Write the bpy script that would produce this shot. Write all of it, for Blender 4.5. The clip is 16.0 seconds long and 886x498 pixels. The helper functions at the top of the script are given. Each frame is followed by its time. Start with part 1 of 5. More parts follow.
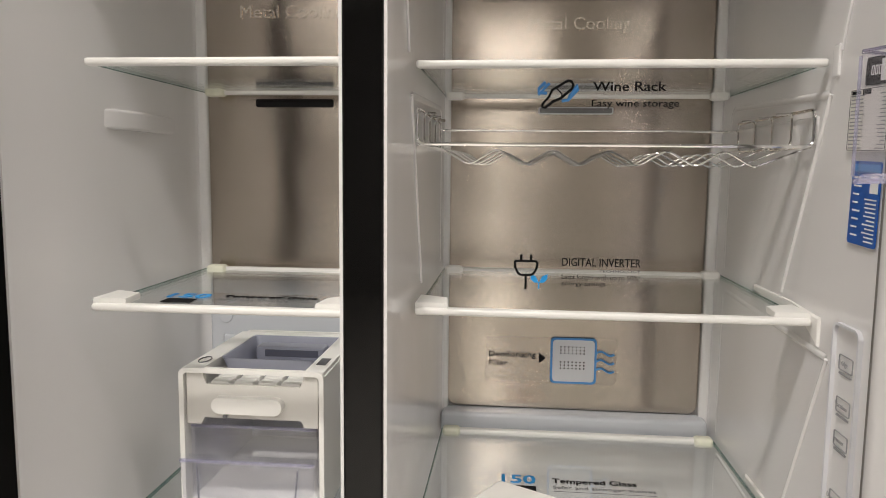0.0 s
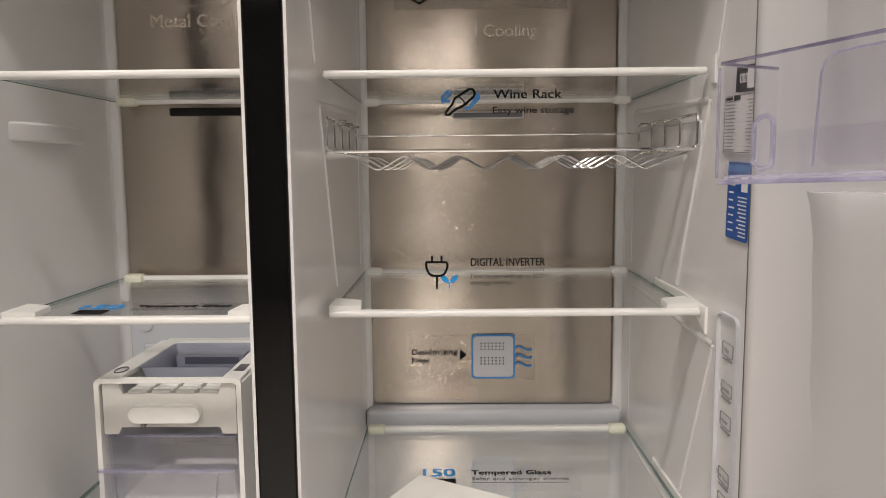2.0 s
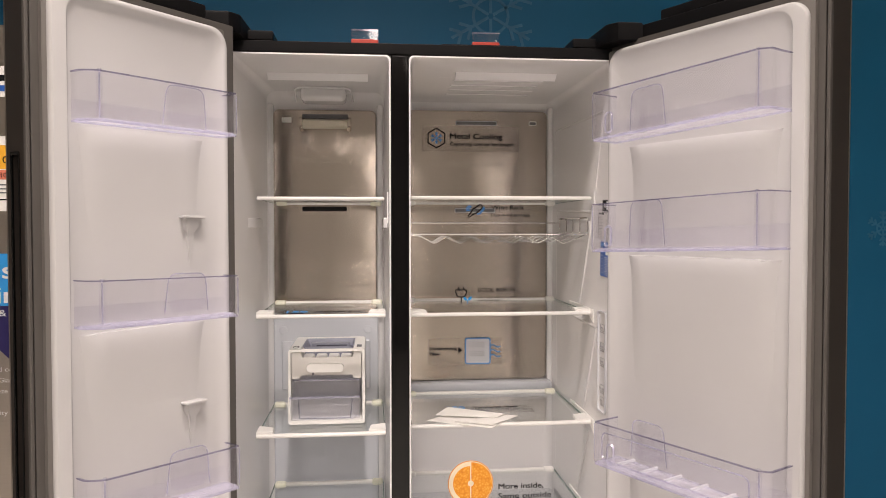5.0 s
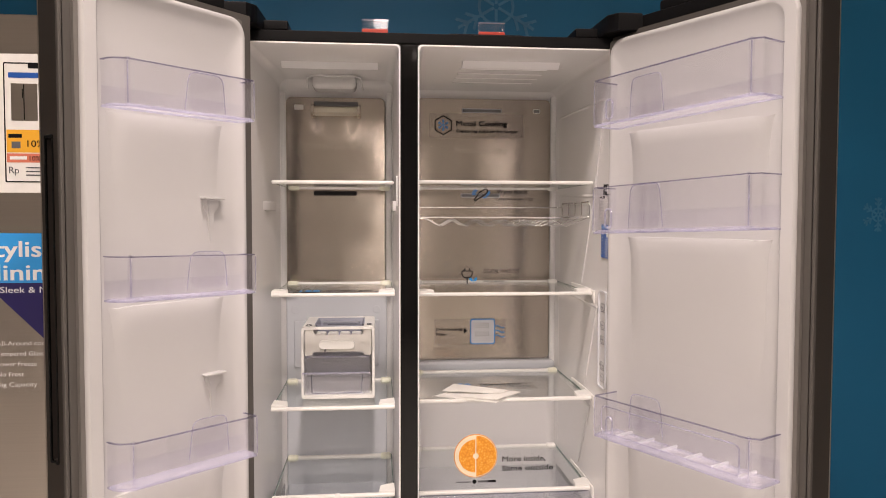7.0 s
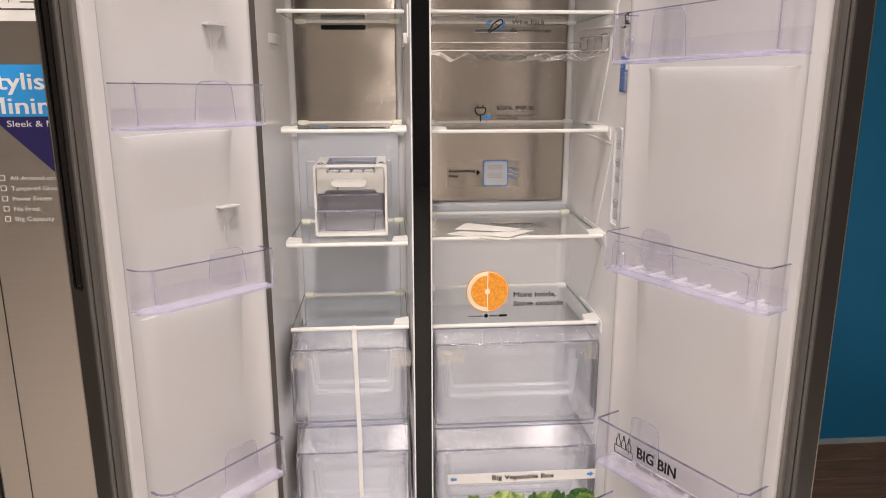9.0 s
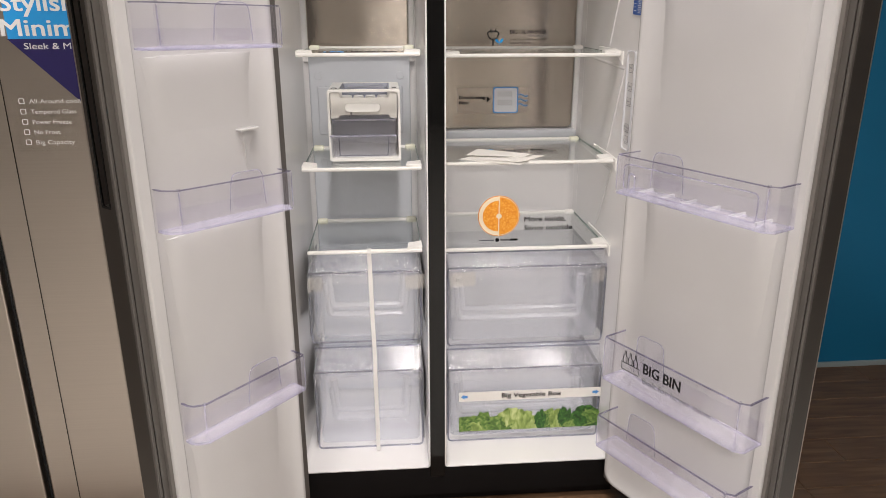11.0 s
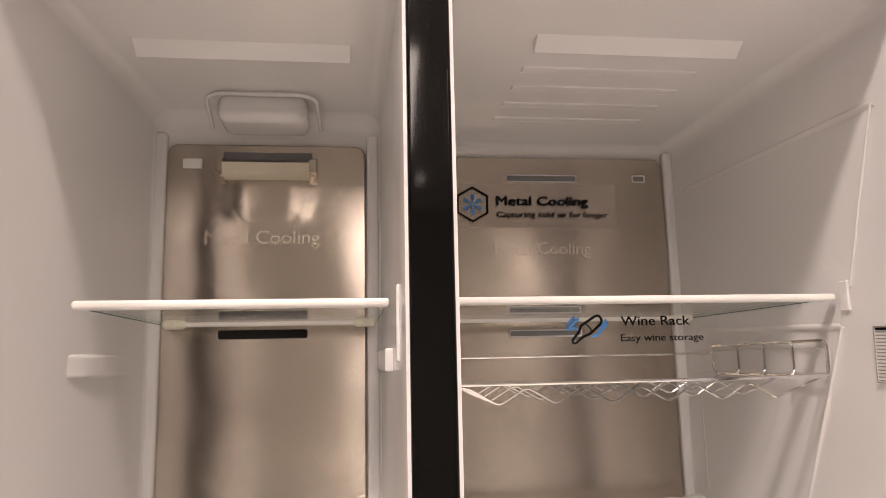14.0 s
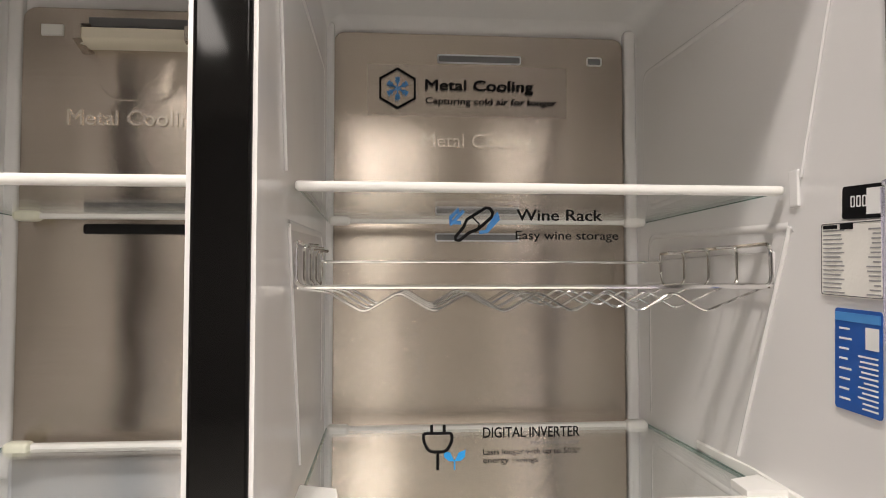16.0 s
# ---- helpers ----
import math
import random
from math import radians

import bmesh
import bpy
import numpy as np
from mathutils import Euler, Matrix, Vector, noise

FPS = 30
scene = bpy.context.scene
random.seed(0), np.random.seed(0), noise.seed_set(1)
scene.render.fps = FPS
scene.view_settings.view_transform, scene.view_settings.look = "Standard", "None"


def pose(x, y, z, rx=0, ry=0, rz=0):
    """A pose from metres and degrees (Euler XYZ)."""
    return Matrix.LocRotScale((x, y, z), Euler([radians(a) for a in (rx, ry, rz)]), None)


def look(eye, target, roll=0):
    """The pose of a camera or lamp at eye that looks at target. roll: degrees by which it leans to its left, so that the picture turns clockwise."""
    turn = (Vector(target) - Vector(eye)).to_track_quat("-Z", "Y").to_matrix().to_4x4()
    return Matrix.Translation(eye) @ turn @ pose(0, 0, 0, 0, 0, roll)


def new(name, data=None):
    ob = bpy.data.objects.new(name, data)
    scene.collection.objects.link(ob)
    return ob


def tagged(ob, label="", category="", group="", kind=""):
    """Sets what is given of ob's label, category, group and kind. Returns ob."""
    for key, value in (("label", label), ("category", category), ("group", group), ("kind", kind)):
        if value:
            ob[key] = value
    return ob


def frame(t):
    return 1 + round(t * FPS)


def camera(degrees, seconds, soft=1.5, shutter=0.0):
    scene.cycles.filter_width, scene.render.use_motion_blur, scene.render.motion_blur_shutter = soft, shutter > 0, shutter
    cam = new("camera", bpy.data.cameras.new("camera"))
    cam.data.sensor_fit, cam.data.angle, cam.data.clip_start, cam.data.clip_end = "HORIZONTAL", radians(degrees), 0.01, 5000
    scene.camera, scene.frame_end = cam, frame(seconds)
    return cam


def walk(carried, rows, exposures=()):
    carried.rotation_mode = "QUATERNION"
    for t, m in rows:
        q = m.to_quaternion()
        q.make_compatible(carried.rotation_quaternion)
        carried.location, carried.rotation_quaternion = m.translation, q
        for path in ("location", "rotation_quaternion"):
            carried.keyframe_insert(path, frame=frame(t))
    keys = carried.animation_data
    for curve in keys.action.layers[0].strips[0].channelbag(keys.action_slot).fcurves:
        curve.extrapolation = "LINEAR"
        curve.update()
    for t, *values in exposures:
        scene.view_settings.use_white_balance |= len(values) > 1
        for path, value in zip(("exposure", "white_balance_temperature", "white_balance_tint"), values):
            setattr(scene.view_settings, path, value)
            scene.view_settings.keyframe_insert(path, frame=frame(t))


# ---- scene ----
cam = camera(63.1, 16.0, soft=0.85, shutter=0.15)
PATH = [
    (0, (0.068, -0.683, 1.298), (-0.118, 1.296, 1.076), 0.6),
    (0.5, (0.115, -0.658, 1.304), (-0.059, 1.322, 1.079), 0.3),
    (1, (0.127, -0.645, 1.304), (0.022, 1.34, 1.082), -0.1),
    (1.5, (0.123, -0.674, 1.302), (0.08, 1.313, 1.083), -0.4),
    (2, (0.107, -0.711, 1.306), (0.082, 1.276, 1.082), -0.5),
    (2.5, (0.088, -0.764, 1.321), (0.098, 1.227, 1.127), -0.4),
    (3, (-0.053, -0.949, 1.338), (0.126, 1.04, 1.228), -1.1),
    (3.5, (-0.14, -1.153, 1.348), (0.039, 0.837, 1.259), -1.2),
    (4, (-0.116, -1.373, 1.353), (0.082, 0.615, 1.272), -0.7),
    (4.5, (-0.118, -1.501, 1.353), (0.09, 0.487, 1.285), -0.3),
    (4.7, (-0.126, -1.549, 1.346), (0.073, 0.44, 1.288), -0.1),
    (6.8, (-0.15, -1.668, 1.327), (0.04, 0.322, 1.274), 0.1),
    (7, (-0.15, -1.664, 1.321), (0.036, 0.325, 1.239), 0.1),
    (7.5, (-0.15, -1.66, 1.309), (0.028, 0.324, 1.125), -0.0),
    (8, (-0.15, -1.656, 1.294), (0.019, 0.317, 1.016), -0.1),
    (8.5, (-0.152, -1.653, 1.281), (0.008, 0.306, 0.91), -0.1),
    (9, (-0.149, -1.653, 1.266), (-0.002, 0.286, 0.799), -0.1),
    (9.5, (-0.15, -1.664, 1.251), (-0.013, 0.254, 0.701), -0.2),
    (9.7, (-0.152, -1.671, 1.243), (-0.018, 0.241, 0.669), -0.3),
    (10.7, (-0.178, -1.695, 1.240), (-0.032, 0.205, 0.600), -0.2),
    (11.8, (-0.214, -1.667, 1.283), (-0.046, 0.273, 0.825), -0.0),
    (12, (-0.21, -1.589, 1.297), (-0.025, 0.376, 0.97), -0.4),
    (12.5, (-0.167, -1.383, 1.312), (0.026, 0.606, 1.237), -0.3),
    (13, (-0.189, -1.091, 1.336), (0.061, 0.879, 1.574), -0.8),
    (13.5, (-0.181, -0.863, 1.35), (0.052, 1.105, 1.622), -1.2),
    (14, (-0.141, -0.617, 1.351), (0.108, 1.343, 1.661), -1.2),
    (14.5, (-0.112, -0.501, 1.345), (0.14, 1.461, 1.644), -1.2),
    (15, (0.01, -0.522, 1.337), (0.222, 1.451, 1.578), -1.2),
    (15.5, (0.039, -0.53, 1.334), (0.225, 1.454, 1.5), -1.0),
    (16, (0.034, -0.493, 1.331), (0.202, 1.498, 1.421), -0.0),
]
walk(cam, [(t, look(eye, target, roll)) for t, eye, target, roll in PATH],
     [(0, -0.20, 6400, 9), (1.5, -0.38, 6450, 12), (2.5, -0.34, 6550, 12), (3.5, -0.13, 6550, 13), (4.7, -0.06, 6650, 16), (7, -0.05, 6900, 20), (8.2, -0.08, 6700, 18), (9.5, -0.05, 6550, 16),
      (12, -0.13, 6300, 11), (13, -0.05, 6500, 14), (13.5, 0.0, 7000, 22), (14.5, 0.12, 7150, 20), (15.5, -0.06, 6500, 11), (16, 0.06, 6500, 11)])


# ---- world, lamps, exposure ----
world = bpy.data.worlds.new("showroom_ambient")
world.use_nodes = True
scene.world = world
world.node_tree.nodes["Background"].inputs[0].default_value = (1.0, 0.97, 0.94, 1)
world.node_tree.nodes["Background"].inputs[1].default_value = 0.12

scene.cycles.transparent_max_bounces = 40

FLOOR_Z = -0.085
CEIL_Z = 2.95
WALL_Y = 0.71
# ceiling downlights: x, y, watts, and long unseen panels added behind as fill
DOWNLIGHTS = [(-0.85, -0.95, 7), (-0.16, -0.85, 18), (1.05, -0.95, 2.5), (-1.2, -2.2, 10), (-0.05, -2.2, 26), (1.2, -2.2, 4), (0.36, -5.5, 10)]
FILL_PANELS = [(-1.15, -3.7, 9), (0.0, -3.7, 19), (1.15, -3.7, 9)]
LAMP_COLOR = (1.0, 0.925, 0.85)
for lx, ly, lw in DOWNLIGHTS:
    data = bpy.data.lights.new("downlight_lamp", "AREA")
    data.shape, data.size, data.energy, data.color, data.spread = "DISK", 0.14, lw, LAMP_COLOR, radians(125)
    lamp = new("downlight_lamp", data)
    lamp.matrix_world = pose(lx, ly, CEIL_Z - 0.03)
for lx, ly, lw in FILL_PANELS:
    data = bpy.data.lights.new("fill_panel_lamp", "AREA")
    data.shape, data.size, data.size_y, data.energy, data.color = "RECTANGLE", 0.30, 1.7, lw, LAMP_COLOR
    lamp = new("fill_panel_lamp", data)
    lamp.matrix_world = pose(lx, ly, CEIL_Z - 0.03)


# ---- mesh helpers ----
CLEAR_NAMES = set()          # clear panes let the light through


def shade(me, angle=35):
    me.polygons.foreach_set("use_smooth", [True] * len(me.polygons))
    me.set_sharp_from_angle(angle=radians(angle))


def part(name, bm, material, parent=None, label="", angle=35):
    """Link a bmesh as one mesh object under a thing or under a part."""
    me = bpy.data.meshes.new(name)
    bmesh.ops.recalc_face_normals(bm, faces=bm.faces[:])
    bm.to_mesh(me)
    bm.free()
    shade(me, angle)
    me.materials.append(material)
    ob = new(name, me)
    ob.visible_shadow = material.name not in CLEAR_NAMES
    level = ob.modifiers.new("even_normals", "WEIGHTED_NORMAL")
    level.keep_sharp = True
    if parent is not None:
        ob.parent = parent
    if label:
        tagged(ob, label)
    return ob


def thing(name, label, category, m=None, group="", kind=""):
    ob = new(name)
    ob.empty_display_size = 0.05
    if m is not None:
        ob.matrix_world = m
    return tagged(ob, label, category, group, kind)


def box(bm, x0, x1, y0, y1, z0, z1, bevel=0.0, seg=2):
    lo = [min(x0, x1), min(y0, y1), min(z0, z1)]
    hi = [max(x0, x1), max(y0, y1), max(z0, z1)]
    mid = [(a + b) / 2 for a, b in zip(lo, hi)]
    made = bmesh.ops.create_cube(bm, size=1.0, matrix=Matrix.LocRotScale(mid, None, [b - a for a, b in zip(lo, hi)]))
    if bevel:
        edges = list({e for v in made["verts"] for e in v.link_edges})
        bmesh.ops.bevel(bm, geom=edges, offset=bevel, segments=seg, profile=0.5, affect="EDGES")
    return bm


def boxed(x0, x1, y0, y1, z0, z1, bevel=0.0, seg=2):
    return box(bmesh.new(), x0, x1, y0, y1, z0, z1, bevel, seg)


def prism(bm, pts, a, b, plane="xz", bevel=0.0):
    """A polygon in a plane, pushed from a to b along the third axis."""
    def put(p, q, r):
        return {"xz": (p, r, q), "xy": (p, q, r), "yz": (r, p, q)}[plane]
    low = [bm.verts.new(put(p, q, a)) for p, q in pts]
    top = [bm.verts.new(put(p, q, b)) for p, q in pts]
    n = len(pts)
    faces = [bm.faces.new(low), bm.faces.new(top[::-1])]
    for i in range(n):
        faces.append(bm.faces.new((low[i], low[(i + 1) % n], top[(i + 1) % n], top[i])))
    if bevel:
        edges = list({e for f in faces[:2] for e in f.edges})
        bmesh.ops.bevel(bm, geom=edges, offset=bevel, segments=2, profile=0.5, affect="EDGES")
    return bm


def rrect(x0, x1, z0, z1, r, n=5):
    """Points of a rounded rectangle, counter-clockwise."""
    pts = []
    for cx, cz, a0 in ((x1 - r, z0 + r, -90), (x1 - r, z1 - r, 0), (x0 + r, z1 - r, 90), (x0 + r, z0 + r, 180)):
        for i in range(n + 1):
            a = radians(a0 + 90 * i / n)
            pts.append((cx + r * math.cos(a), cz + r * math.sin(a)))
    return pts


def loft(bm, loops, cap_last=True, cap_first=False):
    """Skin a row of loops with equal numbers of 3D points."""
    rows = [[bm.verts.new(p) for p in loop] for loop in loops]
    n = len(rows[0])
    for a, b in zip(rows, rows[1:]):
        for i in range(n):
            bm.faces.new((a[i], a[(i + 1) % n], b[(i + 1) % n], b[i]))
    if cap_last:
        bm.faces.new(rows[-1])
    if cap_first:
        bm.faces.new(rows[0][::-1])
    return bm


def offset_loop(pts, d):
    """A closed counter-clockwise outline, moved inwards by d."""
    out, n = [], len(pts)
    for i in range(n):
        p0, p1, p2 = Vector(pts[i - 1]), Vector(pts[i]), Vector(pts[(i + 1) % n])
        a, b = (p1 - p0).normalized(), (p2 - p1).normalized()
        na, nb = Vector((-a.y, a.x)), Vector((-b.y, b.x))
        m = (na + nb)
        m = m / max(m.dot(na), 0.3)
        out.append((p1.x + m.x * d, p1.y + m.y * d))
    return out


def ring_wall(bm, pts, thick, z0, z1):
    """An upright wall along a closed outline in x, y."""
    inner = offset_loop(pts, thick)
    o0, o1 = [bm.verts.new((*p, z0)) for p in pts], [bm.verts.new((*p, z1)) for p in pts]
    i0, i1 = [bm.verts.new((*p, z0)) for p in inner], [bm.verts.new((*p, z1)) for p in inner]
    n = len(pts)
    for i in range(n):
        j = (i + 1) % n
        for q in ((o0[i], o0[j], o1[j], o1[i]), (i0[j], i0[i], i1[i], i1[j]), (o1[i], o1[j], i1[j], i1[i]), (o0[j], o0[i], i0[i], i0[j])):
            bm.faces.new(q)
    return bm


def ring_plate(bm, outer, inner, a, b, plane="xz"):
    """A flat frame between two outlines with equal numbers of points, a to b thick."""
    def put(p, q, r):
        return {"xz": (p, r, q), "xy": (p, q, r), "yz": (r, p, q)}[plane]
    rows = [[bm.verts.new(put(*p, d)) for p in loop] for loop, d in ((outer, a), (outer, b), (inner, b), (inner, a))]
    n = len(outer)
    for k in range(4):
        u, v = rows[k], rows[(k + 1) % 4]
        for i in range(n):
            bm.faces.new((u[i], u[(i + 1) % n], v[(i + 1) % n], v[i]))
    return bm


def tube(bm, pts, r, n=8, closed=False):
    """A round wire along points."""
    pts = [Vector(p) for p in pts]
    rows, side, count = [], None, len(pts)
    for i, p in enumerate(pts):
        if closed:
            way = pts[(i + 1) % count] - pts[i - 1]
        else:
            way = pts[min(i + 1, count - 1)] - pts[max(i - 1, 0)]
        way.normalize()
        if side is None:
            side = way.orthogonal().normalized()
        side = (side - way * side.dot(way)).normalized()
        up = way.cross(side)
        rows.append([bm.verts.new(p + r * (math.cos(2 * math.pi * k / n) * side + math.sin(2 * math.pi * k / n) * up)) for k in range(n)])
    for i in range(count if closed else count - 1):
        a, b = rows[i], rows[(i + 1) % count]
        for k in range(n):
            bm.faces.new((a[k], a[(k + 1) % n], b[(k + 1) % n], b[k]))
    if not closed:
        bm.faces.new(rows[0][::-1])
        bm.faces.new(rows[-1])
    return bm


def fillet(pts, r, n=5):
    """Round the inner corners of a polyline."""
    pts = [Vector(p) for p in pts]
    out = [pts[0]]
    for a, b, c in zip(pts, pts[1:], pts[2:]):
        u, v = (a - b), (c - b)
        k = min(r, u.length * 0.45, v.length * 0.45)
        p, q = b + u.normalized() * k, b + v.normalized() * k
        for i in range(n + 1):
            t = i / n
            out.append((1 - t) ** 2 * p + 2 * t * (1 - t) * b + t * t * q)
    out.append(pts[-1])
    return out


def letters(words, height, width=None, depth=0.0004, bold=0.0):
    """A bmesh of a word in x, z, facing -y, its lower left corner at the origin."""
    cu = bpy.data.curves.new("letters", "FONT")
    cu.body, cu.size, cu.extrude, cu.resolution_u, cu.offset = words, 1.0, 0.02, 3, 0.0
    ob = bpy.data.objects.new("letters", cu)
    me = bpy.data.meshes.new_from_object(ob)
    bm = bmesh.new()
    bm.from_mesh(me)
    bpy.data.objects.remove(ob)
    bpy.data.meshes.remove(me)
    xs, ys = [v.co.x for v in bm.verts], [v.co.y for v in bm.verts]
    k = height / 0.70
    kx = k if width is None else width / (max(xs) - min(xs))
    x0 = min(xs)
    for v in bm.verts:
        v.co = Vector(((v.co.x - x0) * kx, -v.co.z / 0.02 * depth / 2, v.co.y * k))
    # a heavier weight: the same strokes again, a little to each side and up and down
    whole = bm.verts[:] + bm.edges[:] + bm.faces[:] if bold else []
    for n, (dx, dz) in enumerate(((1, 0.4), (-1, 0.4), (1, -0.4), (-1, -0.4)) if bold else ()):
        for v in bmesh.ops.duplicate(bm, geom=whole)["geom"]:
            if isinstance(v, bmesh.types.BMVert):
                v.co += Vector((dx * bold * height * 2.2, -0.00006 * (n + 1), dz * bold * height * 2.2))
    return bm


def at(bm, m):
    bmesh.ops.transform(bm, matrix=m, verts=bm.verts[:])
    return bm


def word(words, x, y, z, height, width, material, parent, m=None, depth=0.0005, bold=0.0):
    bm = letters(words, height, width, depth, bold)
    at(bm, pose(x, y, z) if m is None else m @ pose(x, y, z))
    return part("lettering", bm, material, parent)


# ---- materials ----
def node_mat(name):
    m = bpy.data.materials.new(name)
    m.use_nodes = True
    nt = m.node_tree
    return m, nt, nt.nodes, nt.links


def surface(name, color, rough=0.5, metal=0.0, vary=0.06, scale=6.0, bump=0.0, bump_scale=200.0, stretch=(1, 1, 1), rough_vary=0.0, coat=0.0, spec=0.5, wave=0.0, wave_scale=8.0, brushed=0.0, tone_stretch=None):
    """A painted, plastic or metal surface with uneven tone, gloss and relief."""
    m, nt, ns, ln = node_mat(name)
    b = ns["Principled BSDF"]
    b.inputs["Metallic"].default_value = metal
    b.inputs["Roughness"].default_value = rough
    b.inputs["Specular IOR Level"].default_value = spec
    b.inputs["Coat Weight"].default_value = coat
    b.inputs["Coat Roughness"].default_value = 0.1
    tc = ns.new("ShaderNodeTexCoord")
    big = ns.new("ShaderNodeTexNoise")
    big.inputs["Scale"].default_value, big.inputs["Detail"].default_value = scale, 4
    if tone_stretch:
        tm = ns.new("ShaderNodeMapping")
        tm.inputs["Scale"].default_value = tone_stretch
        ln.new(tc.outputs["Object"], tm.inputs["Vector"])
        ln.new(tm.outputs["Vector"], big.inputs["Vector"])
    else:
        ln.new(tc.outputs["Object"], big.inputs["Vector"])
    if brushed:
        tg = ns.new("ShaderNodeTangent")
        tg.direction_type, tg.axis = "RADIAL", "Z"
        b.inputs["Anisotropic"].default_value = brushed
        b.inputs["Anisotropic Rotation"].default_value = 0.25
        ln.new(tg.outputs["Tangent"], b.inputs["Tangent"])
    ramp = ns.new("ShaderNodeMapRange")
    ramp.inputs["From Min"].default_value, ramp.inputs["From Max"].default_value = 0.3, 0.7
    ramp.inputs["To Min"].default_value, ramp.inputs["To Max"].default_value = 1 - vary, 1 + vary
    ln.new(big.outputs["Fac"], ramp.inputs["Value"])
    mul = ns.new("ShaderNodeMix")
    mul.data_type, mul.blend_type = "RGBA", "MULTIPLY"
    mul.inputs["Factor"].default_value = 1.0
    mul.inputs["A"].default_value = (*color, 1)
    ln.new(ramp.outputs["Result"], mul.inputs["B"])
    ln.new(mul.outputs["Result"], b.inputs["Base Color"])
    if rough_vary:
        rr = ns.new("ShaderNodeMapRange")
        rr.inputs["From Min"].default_value, rr.inputs["From Max"].default_value = 0.3, 0.7
        rr.inputs["To Min"].default_value, rr.inputs["To Max"].default_value = rough - rough_vary, rough + rough_vary
        ln.new(big.outputs["Fac"], rr.inputs["Value"])
        ln.new(rr.outputs["Result"], b.inputs["Roughness"])
    last = None
    if bump:
        mp = ns.new("ShaderNodeMapping")
        mp.inputs["Scale"].default_value = stretch
        ln.new(tc.outputs["Object"], mp.inputs["Vector"])
        fine = ns.new("ShaderNodeTexNoise")
        fine.inputs["Scale"].default_value, fine.inputs["Detail"].default_value = bump_scale, 3
        ln.new(mp.outputs["Vector"], fine.inputs["Vector"])
        bp = ns.new("ShaderNodeBump")
        bp.inputs["Strength"].default_value, bp.inputs["Distance"].default_value = bump, 0.001
        ln.new(fine.outputs["Fac"], bp.inputs["Height"])
        last = bp
    if wave:
        soft = ns.new("ShaderNodeTexNoise")
        soft.inputs["Scale"].default_value, soft.inputs["Detail"].default_value = wave_scale, 1
        ln.new(tc.outputs["Object"], soft.inputs["Vector"])
        bp = ns.new("ShaderNodeBump")
        bp.inputs["Strength"].default_value, bp.inputs["Distance"].default_value = 1.0, wave
        ln.new(soft.outputs["Fac"], bp.inputs["Height"])
        if last is not None:
            ln.new(last.outputs["Normal"], bp.inputs["Normal"])
        last = bp
    if last is not None:
        ln.new(last.outputs["Normal"], b.inputs["Normal"])
    return m


def clear(name, tint, milk=0.0, rough=0.05, ior=1.45, milk_color=(0.8, 0.8, 0.85), crinkle=0.0, crinkle_scale=60.0):
    """Clear glass or plastic: light goes through, gloss by Fresnel, a little milkiness."""
    m, nt, ns, ln = node_mat(name)
    CLEAR_NAMES.add(name)
    ns.remove(ns["Principled BSDF"])
    out = ns["Material Output"]
    tr = ns.new("ShaderNodeBsdfTransparent")
    tr.inputs["Color"].default_value = (*tint, 1)
    gl = ns.new("ShaderNodeBsdfGlossy")
    gl.inputs["Roughness"].default_value = rough
    gl.inputs["Color"].default_value = (1, 1, 1, 1)
    f0 = ((ior - 1) / (ior + 1)) ** 2
    lw = ns.new("ShaderNodeLayerWeight")
    lw.inputs["Blend"].default_value = 0.5
    p5 = ns.new("ShaderNodeMath")
    p5.operation = "POWER"
    p5.inputs[1].default_value = 5.0
    fr = ns.new("ShaderNodeMath")
    fr.operation = "MULTIPLY_ADD"
    fr.inputs[1].default_value, fr.inputs[2].default_value = 0.85 - f0, f0
    ln.new(lw.outputs["Facing"], p5.inputs[0])
    ln.new(p5.outputs[0], fr.inputs[0])
    mix = ns.new("ShaderNodeMixShader")
    body = tr.outputs[0]
    if milk:
        df = ns.new("ShaderNodeBsdfDiffuse")
        df.inputs["Color"].default_value = (*milk_color, 1)
        tl = ns.new("ShaderNodeBsdfTranslucent")
        tl.inputs["Color"].default_value = (*milk_color, 1)
        half = ns.new("ShaderNodeMixShader")
        half.inputs[0].default_value = 0.5
        ln.new(df.outputs[0], half.inputs[1])
        ln.new(tl.outputs[0], half.inputs[2])
        mm = ns.new("ShaderNodeMixShader")
        mm.inputs[0].default_value = milk
        ln.new(tr.outputs[0], mm.inputs[1])
        ln.new(half.outputs[0], mm.inputs[2])
        body = mm.outputs[0]
    if crinkle:
        tc = ns.new("ShaderNodeTexCoord")
        nz = ns.new("ShaderNodeTexNoise")
        nz.inputs["Scale"].default_value, nz.inputs["Detail"].default_value, nz.inputs["Distortion"].default_value = crinkle_scale, 3, 1.5
        bp = ns.new("ShaderNodeBump")
        bp.inputs["Strength"].default_value, bp.inputs["Distance"].default_value = 1.0, crinkle
        ln.new(tc.outputs["Object"], nz.inputs["Vector"])
        ln.new(nz.outputs["Fac"], bp.inputs["Height"])
        ln.new(bp.outputs["Normal"], gl.inputs["Normal"])
        ln.new(bp.outputs["Normal"], lw.inputs["Normal"])
    ln.new(fr.outputs[0], mix.inputs[0])
    ln.new(body, mix.inputs[1])
    ln.new(gl.outputs[0], mix.inputs[2])
    ln.new(mix.outputs[0], out.inputs["Surface"])
    return m


